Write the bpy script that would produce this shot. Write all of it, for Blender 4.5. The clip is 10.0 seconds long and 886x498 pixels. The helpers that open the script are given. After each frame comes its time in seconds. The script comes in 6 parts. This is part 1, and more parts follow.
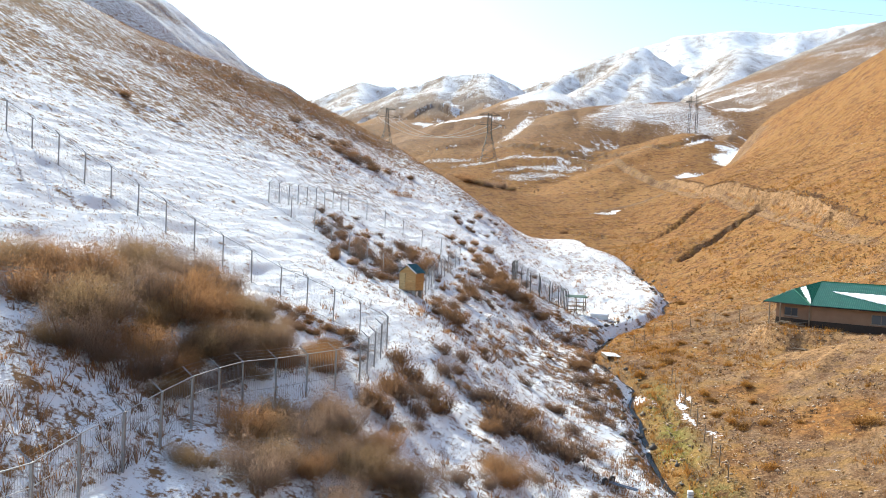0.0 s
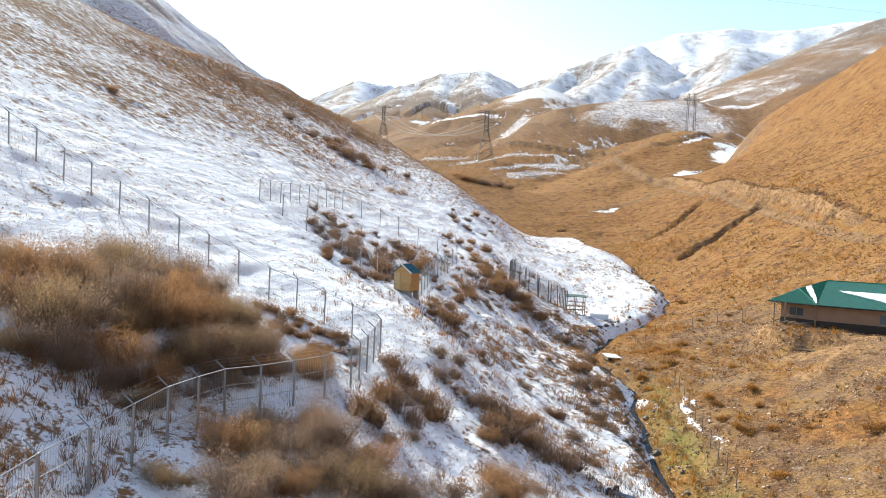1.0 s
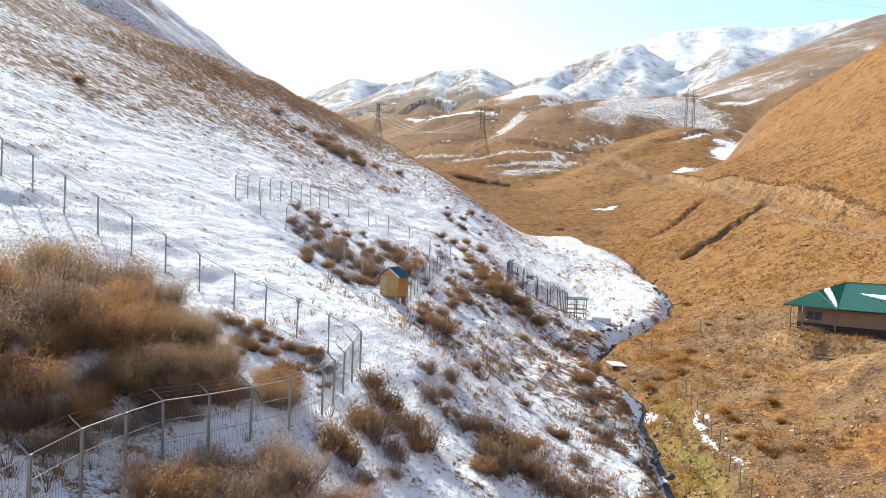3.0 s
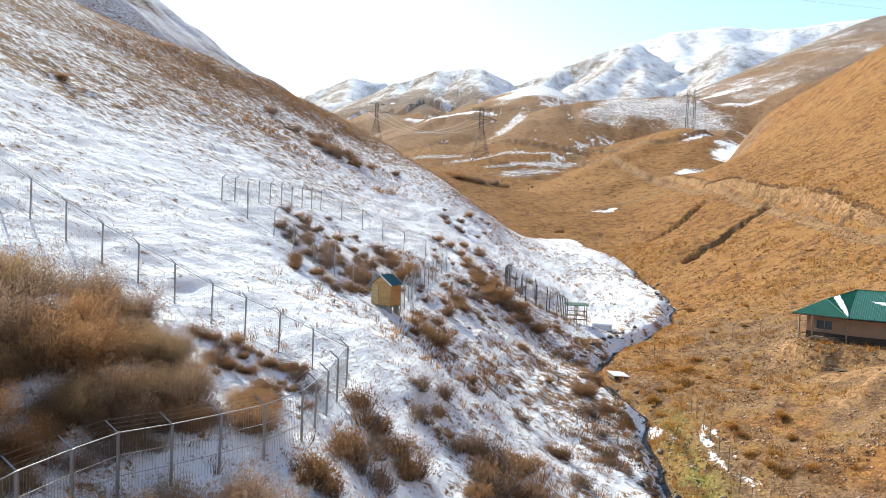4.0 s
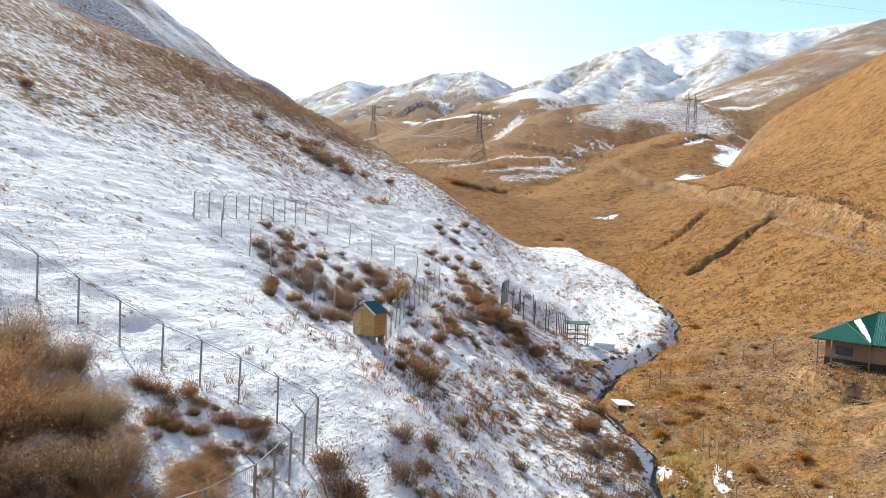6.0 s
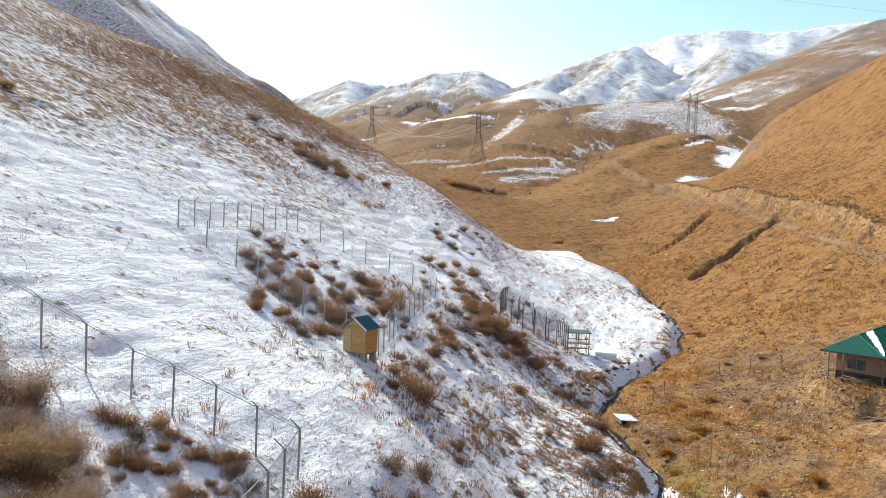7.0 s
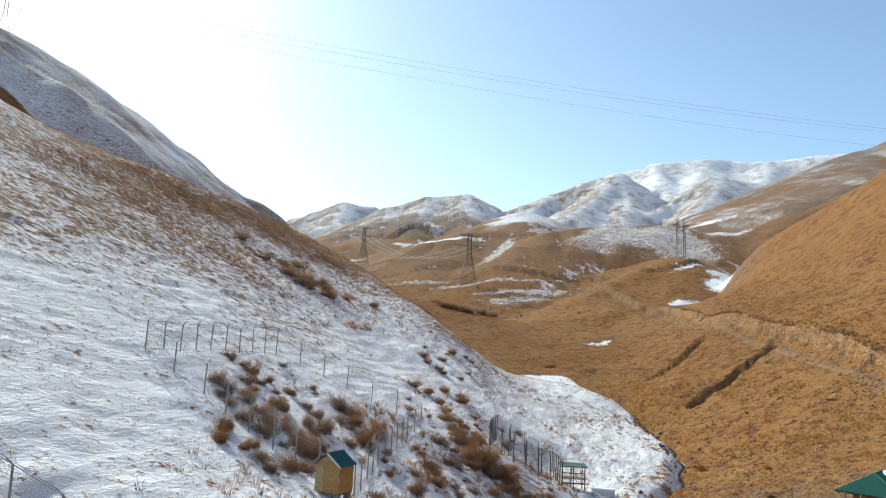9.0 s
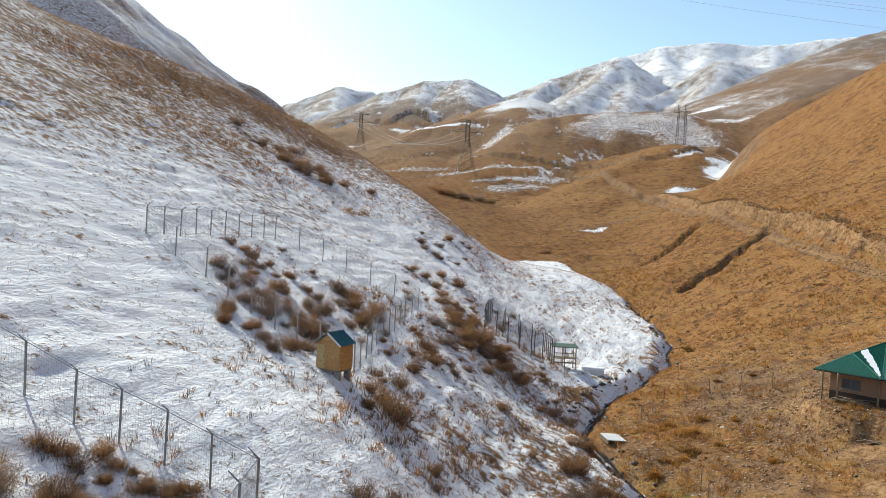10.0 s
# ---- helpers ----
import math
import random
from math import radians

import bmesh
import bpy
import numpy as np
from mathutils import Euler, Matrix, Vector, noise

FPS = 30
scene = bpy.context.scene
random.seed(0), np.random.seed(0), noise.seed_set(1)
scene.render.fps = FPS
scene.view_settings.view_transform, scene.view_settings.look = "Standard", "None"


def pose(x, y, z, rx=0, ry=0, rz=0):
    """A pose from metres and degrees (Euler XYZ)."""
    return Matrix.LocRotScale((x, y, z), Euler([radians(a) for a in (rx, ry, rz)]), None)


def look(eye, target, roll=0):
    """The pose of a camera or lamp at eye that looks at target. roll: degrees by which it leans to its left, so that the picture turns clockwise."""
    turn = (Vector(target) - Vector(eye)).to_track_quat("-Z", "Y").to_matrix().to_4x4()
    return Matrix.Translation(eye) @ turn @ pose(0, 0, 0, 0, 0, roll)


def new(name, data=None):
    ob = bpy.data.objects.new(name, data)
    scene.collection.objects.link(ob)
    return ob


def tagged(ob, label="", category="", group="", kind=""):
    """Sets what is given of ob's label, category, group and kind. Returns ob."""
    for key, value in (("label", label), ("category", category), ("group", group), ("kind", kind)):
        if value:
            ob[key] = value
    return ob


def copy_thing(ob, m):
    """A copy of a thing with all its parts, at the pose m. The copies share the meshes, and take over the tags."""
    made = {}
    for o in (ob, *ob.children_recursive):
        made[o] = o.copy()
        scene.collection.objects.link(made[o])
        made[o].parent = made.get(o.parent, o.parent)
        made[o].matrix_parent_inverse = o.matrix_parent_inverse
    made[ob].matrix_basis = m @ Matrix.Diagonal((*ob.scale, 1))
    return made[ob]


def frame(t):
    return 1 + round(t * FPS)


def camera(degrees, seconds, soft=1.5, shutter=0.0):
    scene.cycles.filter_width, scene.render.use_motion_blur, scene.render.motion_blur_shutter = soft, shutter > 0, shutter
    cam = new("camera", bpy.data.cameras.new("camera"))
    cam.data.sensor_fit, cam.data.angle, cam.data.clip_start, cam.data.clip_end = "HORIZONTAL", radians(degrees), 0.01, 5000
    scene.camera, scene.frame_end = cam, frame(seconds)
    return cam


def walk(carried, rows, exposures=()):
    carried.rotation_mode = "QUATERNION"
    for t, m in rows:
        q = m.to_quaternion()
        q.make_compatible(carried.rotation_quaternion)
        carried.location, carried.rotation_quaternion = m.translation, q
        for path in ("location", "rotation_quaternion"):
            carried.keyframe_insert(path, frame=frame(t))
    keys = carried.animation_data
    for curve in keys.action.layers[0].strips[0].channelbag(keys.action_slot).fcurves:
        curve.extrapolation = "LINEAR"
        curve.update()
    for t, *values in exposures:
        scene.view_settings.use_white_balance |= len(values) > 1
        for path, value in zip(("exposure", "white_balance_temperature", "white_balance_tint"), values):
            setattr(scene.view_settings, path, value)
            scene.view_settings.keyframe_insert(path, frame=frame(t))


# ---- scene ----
cam = camera(62.7, 10.0, soft=0.5)
METRES, EYE, TILT, LEAN, TURN = 22.0, 15.0, 0.0, 0.0, 3.1
PATH = [
    (0, (-0.13, -0.773, 15.599), (-0.233, 1.224, 15.555), 2.5),
    (0.5, (-0.153, 0.167, 15.592), (-0.252, 2.164, 15.547), 2.4),
    (1, (-0.152, 1.381, 15.611), (-0.247, 3.378, 15.563), 2.4),
    (1.5, (-0.129, 2.69, 15.644), (-0.22, 4.687, 15.595), 2.3),
    (2, (-0.097, 4.157, 15.657), (-0.184, 6.154, 15.607), 2.3),
    (2.5, (-0.046, 5.552, 15.689), (-0.132, 7.549, 15.638), 2.2),
    (2.7, (-0.007, 6.12, 15.707), (-0.093, 8.118, 15.655), 2.2),
    (4, (0.253, 9.814, 16.179), (0.17, 11.811, 16.128), 2.4),
    (4.5, (0.358, 11.138, 16.568), (0.275, 13.136, 16.519), 2.4),
    (5, (0.468, 12.478, 16.98), (0.386, 14.476, 16.931), 2.4),
    (5.5, (0.55, 13.706, 17.358), (0.47, 15.704, 17.31), 2.4),
    (5.7, (0.578, 14.161, 17.452), (0.499, 16.159, 17.407), 2.5),
    (6.8, (0.773, 16.969, 18.378), (0.693, 18.967, 18.33), 2.5),
    (7, (0.799, 17.479, 18.454), (0.721, 19.477, 18.408), 2.5),
    (7.5, (0.867, 18.681, 18.774), (0.79, 20.679, 18.729), 2.5),
    (8, (0.974, 19.757, 18.95), (0.9, 21.755, 18.91), 2.6),
    (8.3, (0.934, 20.141, 18.995), (0.897, 22.14, 18.964), 1.6),
    (8.5, (0.938, 20.284, 18.998), (0.872, 22.282, 19.067), 3.0),
    (9, (1.113, 20.318, 18.82), (1.043, 22.296, 19.105), 3.1),
    (9.5, (1.234, 20.14, 18.706), (1.167, 22.124, 18.955), 3.1),
    (10, (1.235, 19.978, 18.701), (1.187, 21.977, 18.678), 3.2),
]
walk(cam, [(t, look(eye, target, roll)) for t, eye, target, roll in PATH], [(0, 0.7, 6280, 2), (4, 0.65, 6320, 2), (7.5, 0.45, 6350, 2), (8.2, 0.43, 6330, 2), (8.6, 0.4, 6400, 1.5), (9, 0.06, 6250, 0), (9.5, 0.02, 6250, 0), (10, 0.11, 6400, 1.5)])

# ---------------------------------------------------------------- light
SUN_AZ, SUN_EL = -41.0, 35.0          # degrees left of +y, above the horizon
sun_dir = Vector((math.sin(radians(SUN_AZ)) * math.cos(radians(SUN_EL)), math.cos(radians(SUN_AZ)) * math.cos(radians(SUN_EL)), math.sin(radians(SUN_EL))))
world = bpy.data.worlds.new("sky")
scene.world = world
world.use_nodes = True
wn = world.node_tree
wn.nodes.clear()
sky = wn.nodes.new("ShaderNodeTexSky")
sky.sky_type = "NISHITA"
sky.sun_disc = False
sky.sun_elevation, sky.sun_rotation = radians(SUN_EL), radians(SUN_AZ)
sky.altitude, sky.air_density, sky.dust_density, sky.ozone_density = 1500, 1.0, 2.4, 0.25
bg = wn.nodes.new("ShaderNodeBackground")
bg.inputs["Strength"].default_value = 0.2
wo = wn.nodes.new("ShaderNodeOutputWorld")
wn.links.new(sky.outputs[0], bg.inputs[0])
wn.links.new(bg.outputs[0], wo.inputs[0])
sun = new("sun", bpy.data.lights.new("sun", "SUN"))
sun.data.energy, sun.data.angle, sun.data.color = 5.0, radians(0.6), (1.0, 0.93, 0.82)
sun.matrix_world = look((0, 0, 200), Vector((0, 0, 200)) - sun_dir)


# ---------------------------------------------------------------- noise and land
def lattice(ix, iy, seed):
    h = (ix.astype(np.int64) * 374761393 + iy.astype(np.int64) * 668265263 + seed * 982451653) & 0x7FFFFFFF
    h = ((h ^ (h >> 13)) * 1274126177) & 0x7FFFFFFF
    return ((h ^ (h >> 16)) & 0xFFFF) / 65535.0


def value_noise(x, y, seed=0):
    """Smooth noise from -1 to 1, one cell a metre."""
    ix, iy = np.floor(x), np.floor(y)
    fx, fy = x - ix, y - iy
    fx, fy = fx * fx * fx * (fx * (fx * 6 - 15) + 10), fy * fy * fy * (fy * (fy * 6 - 15) + 10)
    a, b = lattice(ix, iy, seed), lattice(ix + 1, iy, seed)
    c, d = lattice(ix, iy + 1, seed), lattice(ix + 1, iy + 1, seed)
    return 2 * ((a * (1 - fx) + b * fx) * (1 - fy) + (c * (1 - fx) + d * fx) * fy) - 1


def fbm(x, y, size, octaves=4, seed=0, rough=0.5):
    total, amp, s = 0.0, 1.0, 1.0 / size
    for k in range(octaves):
        c, n = math.cos(0.6 + k), math.sin(0.6 + k)
        total = total + amp * value_noise((x * c - y * n) * s + 17.3 * k, (x * n + y * c) * s - 9.1 * k, seed + k)
        amp, s = amp * rough, s * 2.03
    return total


def soft(v, width):
    """Zero below, v above, rounded over the width."""
    return width * np.logaddexp(0, v / width)


def step(v, a, b):
    f = np.clip((v - a) / (b - a), 0, 1)
    return f * f * (3 - 2 * f)


def curve(v, pairs):
    """A smooth line through (place, value) pairs."""
    px, pz = [p[0] for p in pairs], [p[1] for p in pairs]
    w = (px[-1] - px[0]) / (len(px) * 4)
    return sum(np.interp(v + k * w, px, pz) for k in (-1, -0.5, 0, 0.5, 1)) / 5


def bent(x, y, c, x0, x1, y0, y1):
    """A bent slope: quadratic inside its bounds, straight on outside."""
    a, b = np.clip(x, x0, x1), np.clip(y, y0, y1)
    u, v = a / 50, (b - 90) / 50
    z = c[0] + c[1] * v + c[2] * v * v + c[3] * u + c[4] * u * v + c[5] * u * u
    dx = (c[3] + c[4] * v + 2 * c[5] * u) / 50
    dy = (c[1] + 2 * c[2] * v + c[4] * u) / 50
    return z + dx * (x - a) + dy * (y - b)


def mound(x, y, cx, cy, rx, ry, h, turn=0.0):
    c, s = math.cos(radians(turn)), math.sin(radians(turn))
    u, v = (x - cx) * c + (y - cy) * s, -(x - cx) * s + (y - cy) * c
    return h * np.exp(-(u / rx) ** 2 - (v / ry) ** 2)


def along(x, y, line):
    """Distance to a line on the plan, with its sign (plus to the left of its run), and the share of its length."""
    best, side, share = np.full(np.shape(x), 1e9), np.zeros(np.shape(x)), np.zeros(np.shape(x))
    n = len(line) - 1
    for k in range(n):
        (ax, ay), (bx, by) = line[k], line[k + 1]
        dx, dy = bx - ax, by - ay
        f = np.clip(((x - ax) * dx + (y - ay) * dy) / (dx * dx + dy * dy), 0, 1)
        d = np.hypot(x - ax - f * dx, y - ay - f * dy)
        nearer = d < best
        best = np.where(nearer, d, best)
        side = np.where(nearer, np.where(dx * (y - ay) - dy * (x - ax) >= 0, 1.0, -1.0), side)
        share = np.where(nearer, (k + f) / n, share)
    return best * side, share


def spur(x, y, crest, fall, rough, size, seed):
    """A ridge or spur of any run: crest points (x, y, z), falling away to both sides (to the left and the right of its run, where two falls are given)."""
    near, far = fall if isinstance(fall, tuple) else (fall, fall)
    n, r = len(crest) - 1, size * (0.16 if size >= 60 else 0.4)
    top, d, share, drop = np.full(np.shape(x), -1e9), np.zeros(np.shape(x)), np.zeros(np.shape(x)), np.zeros(np.shape(x))
    for k in range(n):
        (ax, ay, az), (bx, by, bz) = crest[k], crest[k + 1]
        ux, uy = bx - ax, by - ay
        f = np.clip(((x - ax) * ux + (y - ay) * uy) / (ux * ux + uy * uy), 0, 1)
        away = np.hypot(x - ax - f * ux, y - ay - f * uy)
        lean = (ux * (y - ay) - uy * (x - ax)) / math.hypot(ux, uy) / (away + 0.01)
        down = ((near + far) / 2 + np.clip(lean, -1, 1) * (near - far) / 2) * (np.sqrt(away * away + r * r) - r)
        h = az + (bz - az) * f - down
        best = h > top
        top, d, share, drop = np.where(best, h, top), np.where(best, away, d), np.where(best, (k + f) / n, share), np.where(best, down, drop)
    folds = fbm(x, y, size * 1.4, 6, seed, 0.5)
    if size >= 60:
        folds = 1.5 * folds - 1.1 * np.exp(-np.abs(folds) * 3.5) + 0.5
    uneven = rough * folds * np.clip(d / size + 0.08, 0, 1)
    if size >= 60:
        # side ridges and gullies run down from the crest
        length = sum(math.hypot(q[0] - p[0], q[1] - p[1]) for p, q in zip(crest, crest[1:]))
        run = share * length / size * 1.25 + 0.35 * fbm(x, y, size * 0.8, 3, seed + 50)
        for f, a in ((1.0, 1.0), (2.3, 0.45)):
            ridge = 1 - 2.2 * np.abs(value_noise(run * f, d / (size * 3.0) * f, seed + 60))
            uneven = uneven + a * (0.8 if size < 80 else 1.35) * rough * ridge * np.clip(d / size, 0, 1.2)
    if size >= 60:
        uneven = uneven * np.exp(-(d / (1.7 * size)) ** 4)
    return top + np.minimum(uneven, 0.7 * drop + 0.3)


LEFT = (9.517, 6.885, 0.522, -22.172, 0.683, 3.348)
RIGHT = (0.589, 6.075, 1.098, -1.325, -4.27, 14.255)
LEFT_CREST = [(-160, 150), (-110, 152), (-74, 156), (-58, 176), (-42, 203), (-24, 194), (-8, 172), (3, 160), (15, 172), (26, 174), (33, 156), (38, 138), (46, 120)]
LEFT_MOUNDS = [(-5, 56, 8, 1.3), (13, 109, 8, -2.2), (28, 150, 12, 2.5), (-43, 172, 20, 2.0), (-12, 28, 10, -0.3), (-8.5, 36, 8, 0.8), (-90, 150, 18, -4.0), (-11.3, 33.3, 2.6, -0.35), (-13.8, 19.5, 3.5, -1.1), (4.5, 51, 6, -0.8), (5.5, 62, 6.5, -0.9), (7, 73, 6, -0.9), (8, 84, 6, -0.8), (-12.5, 25, 4, -0.50), (-11.8, 32.5, 4.5, -0.68), (-8, 35.5, 4, -0.22), (-6.5, 40.5, 4, 0.05), (8, 182, 14, -2.0), (20, 165, 10, 1.1), (-6.3, 65.7, 2.3, 0.5)]
RIGHT_MOUNDS = [(29, 138, 14, -2.6), (33, 190, 16, -1.5), (50, 151, 10, -1.1), (63, 191, 14, 3.2), (51, 105, 12, -1.6), (36, 86, 8, -0.4), (16, 82, 7, 1.0), (57, 262, 20, 1.3), (82, 268, 14, -2.4), (20, 106, 9, -0.9), (40, 158, 8, 2.2)]
RIGHT_CREST = [(40, 275), (58, 273), (66, 260), (76, 252), (86, 253), (95, 269), (105, 285), (115, 277), (125, 255), (160, 225)]
# hills and mountains: crest points, fall, unevenness and its size
HILLS = [
    ([(-294, 319, 195), (-246, 372, 172), (-234, 404, 168), (-213, 430, 156), (-185, 452, 137), (-146, 477, 112)], 0.8, 2, 30),
    ([(-240, 339, 155), (-199, 343, 136), (-180, 342, 123), (-157, 343, 105), (-137, 342, 92)], 1.0, 2, 30),
    ([(-57, 400, 54), (-52, 430, 63), (-37, 450, 74), (-21, 465, 87), (0, 475, 95), (20, 480, 98), (41, 485, 99), (60, 490, 98)], (0.8, 0.45), 1.2, 25),
    ([(0, 474, 95), (-5, 435, 78), (-14, 385, 60)], (0.5, 0.34), 1.2, 25),
    ([(-26, 460, 83), (-32, 425, 70), (-37, 390, 58)], (0.5, 0.4), 1.2, 25),
    ([(12, 382, 55), (17, 395, 66), (31, 420, 80), (47, 438, 91), (64, 445, 96), (85, 448, 99), (108, 450, 101), (129, 452, 100), (151, 455, 96)], (0.85, 0.55), 1.2, 25),
    ([(68, 446, 96), (61, 415, 80), (57, 385, 66), (57, 352, 53)], (0.62, 0.36), 1.2, 20),
    ([(47, 438, 91), (36, 405, 74), (24, 372, 59)], (0.4, 0.4), 1.2, 25),
]
KNOLLS = [
    ([(49, 300, 43), (63, 318, 51), (79, 335, 60), (95, 350, 67), (109, 352, 65), (120, 345, 59)], (0.55, 0.40), 0.8, 20),
    ([(95, 350, 67), (89, 315, 54), (84, 288, 45)], (0.45, 0.3), 0.8, 20),
    ([(120, 410, 75), (132, 425, 88), (148, 440, 97), (156, 434, 95), (171, 437, 101), (191, 439, 110), (232, 442, 130)], (0.6, 0.6), 1.5, 30),
    ([(148, 440, 97), (139, 415, 85), (128, 390, 74)], (0.6, 0.4), 1.2, 20),
    ([(-5, 599, 113), (18, 619, 126), (49, 647, 144), (68, 635, 133), (84, 613, 121)], 0.7, 1.5, 40),
    ([(49, 647, 144), (39, 558, 112)], 0.4, 1.5, 40),
    ([(-190, 640, 98), (-120, 610, 101), (-80, 618, 107), (-57, 625, 111), (-30, 620, 108), (0, 610, 109)], 0.45, 2, 40),
    ([(-62, 624, 111), (-52, 570, 96), (-42, 520, 80)], 0.5, 2, 30),
]
PEAKS_WEST = [
    ([(174, 820, 166), (214, 820, 171), (276, 815, 193), (329, 800, 213), (381, 790, 239), (414, 780, 254), (448, 770, 271)], (0.6, 0.45), 2.5, 50),
    ([(329, 800, 213), (254, 690, 158), (184, 580, 119)], (0.45, 0.35), 2.5, 50),
    ([(381, 790, 239), (291, 660, 171), (207, 540, 117)], (0.45, 0.35), 2.5, 50),
    ([(-167, 863, 133), (-137, 878, 160), (-98, 894, 192), (-51, 898, 209), (-2, 899, 214), (26, 899, 203), (60, 887, 182)], 0.95, 4.5, 70),
    ([(-98, 894, 192), (-96, 793, 150), (-91, 693, 119)], 0.5, 4.5, 60),
    ([(-51, 898, 209), (-55, 777, 155), (-52, 677, 118)], 0.5, 4.5, 60),
    ([(-2, 899, 214), (0, 779, 163), (-6, 689, 130)], 0.5, 4.5, 60),
]
PEAKS_EAST = [
    ([(-282, 1114, 195), (-238, 1124, 224), (-195, 1132, 243), (-169, 1136, 240), (-152, 1139, 243), (-125, 1142, 232), (-80, 1146, 212)], 1.1, 5, 80),
    ([(-195, 1132, 243), (-180, 983, 184)], 0.65, 5, 80),
    ([(-11, 1399, 258), (41, 1398, 286), (104, 1395, 309), (156, 1390, 331), (206, 1384, 352), (276, 1372, 372), (309, 1354, 348), (371, 1297, 283)], 1.15, 7, 100),
    ([(276, 1372, 372), (212, 1231, 297), (148, 1089, 234)], 0.72, 6, 90),
    ([(276, 1372, 372), (272, 1250, 299), (220, 1077, 225)], 0.72, 6, 90),
    ([(156, 1390, 331), (92, 1226, 261), (47, 1048, 207)], 0.72, 6, 90),
]
PEAKS_HIGH = [
    ([(238, 1124, 232), (326, 1206, 283), (429, 1279, 353), (504, 1251, 335), (551, 1231, 315)], 1.1, 7, 100),
    ([(429, 1279, 353), (368, 1141, 278), (296, 1006, 219)], 0.72, 6, 90),
    ([(280, 1878, 465), (375, 1862, 500), (466, 1841, 525), (590, 1805, 532), (707, 1762, 520), (792, 1726, 529), (880, 1683, 531), (1041, 1588, 480)], 1.15, 12, 140),
    ([(466, 1841, 522), (436, 1642, 427), (407, 1443, 334)], 0.72, 12, 140),
    ([(590, 1805, 531), (503, 1623, 431), (426, 1437, 339)], 0.72, 12, 140),
    ([(707, 1762, 519), (630, 1578, 418)], 0.72, 12, 140),
]


# the creek: along y its x and its bed's height
CREEK = [(-140, 8, -14), (0, 11, -5), (30, 13.2, -3), (47, 14.0, -1.8), (57, 14.0, -1.0), (62, 14.1, -0.3), (69, 14.9, 0.5), (73, 15.6, 1.1), (80, 13.9, 1.9), (86, 13.7, 2.1), (92, 15.6, 2.4), (101, 20, 2.9), (108, 25, 3.7), (115, 29, 4.4), (124, 31.5, 5.8), (136, 33, 7.2), (160, 31.5, 9.8), (190, 26, 13), (220, 10, 19)]
ROAD = [(63, 258), (62.2, 246), (61.6, 212), (60, 191), (60.2, 178), (60.6, 163), (59.2, 148), (57.4, 133), (56, 118), (58, 100)]
GULLIES = [([(63, 165), (60.5, 163.7), (57.1, 161.8), (53.1, 158), (49.8, 155.6), (46.3, 152.6), (42.8, 150.7), (39.3, 148.6)], 1.15, 2.8), ([(58, 191.4), (52.5, 187), (47.5, 182.3), (43.9, 179.9), (39.7, 177.2)], 1.0, 1.9), ([(22, 199.5), (29.6, 193.4), (36, 187.5)], 1.1, 1.6), ([(16.2, 46), (16.6, 54), (17.0, 62), (17.6, 70), (17.3, 78)], 0.55, 0.5)]


# banks cut along tracks on the far hills: line, height, width
CUTS = [([(50, 356), (56.7, 351.6), (67.4, 340), (75.6, 324), (88.5, 329), (100.7, 339), (118, 364), (130, 389)], 1.4, 1.4), ([(36, 350), (44.5, 342), (55.5, 313.5), (60.2, 267), (65, 240)], 1.8, 1.4), ([(8, 374), (24, 364), (40, 354), (58, 346)], 1.6, 1.6)]
SCARP = [(65.2, 272), (65.3, 258), (65.6, 233), (63.6, 210), (62.2, 191), (63.6, 174.4), (63.8, 157.5), (62.6, 141.8), (60.2, 128), (59.6, 112)]


def slope_left(x, y):
    yl = curve(x, LEFT_CREST)
    brow = curve(x, [(-80, 0.3), (-48, 1.2), (-39, 2.2), (-30, 3.0), (-22, 3.9), (-14, 4.5), (-6, 4.8), (2, 3.4), (9, 0.8), (16, 0)]) * np.exp(-(np.clip(yl - 4 - y, 0, 99) / 22) ** 2)
    return brow + bent(x, y, LEFT, -80, 36, 10, 215) - 0.62 * soft(y - yl, 7) + sum(mound(x, y, cx, cy, r, r, h) for cx, cy, r, h in LEFT_MOUNDS)


def slope_right(x, y):
    yr = curve(x, RIGHT_CREST)
    return bent(x, y, RIGHT, 10, 105, 25, 270) - 0.5 * soft(y - yr, 8) + sum(mound(x, y, cx, cy, r, r, h) for cx, cy, r, h in RIGHT_MOUNDS)


def terrace(x, y):
    """Share of the levelled ground that the house stands on, and the distance behind its middle line."""
    d, share = along(x, y, [(36.3, 81.5), (49.7, 73.2)])
    e = np.abs(d) + 0.5 * value_noise(x / 1.6, y / 1.6, 25)
    side = ((49.7 - 36.3) * (y - 81.5) - (73.2 - 81.5) * (x - 36.3)) / math.hypot(13.4, 8.3)
    w = step(side, -2.5, 2.5)
    return (1 - w) * (1 - step(e, 4.4, 6.4)) + w * (1 - step(e, 4.8, 8.3)), d


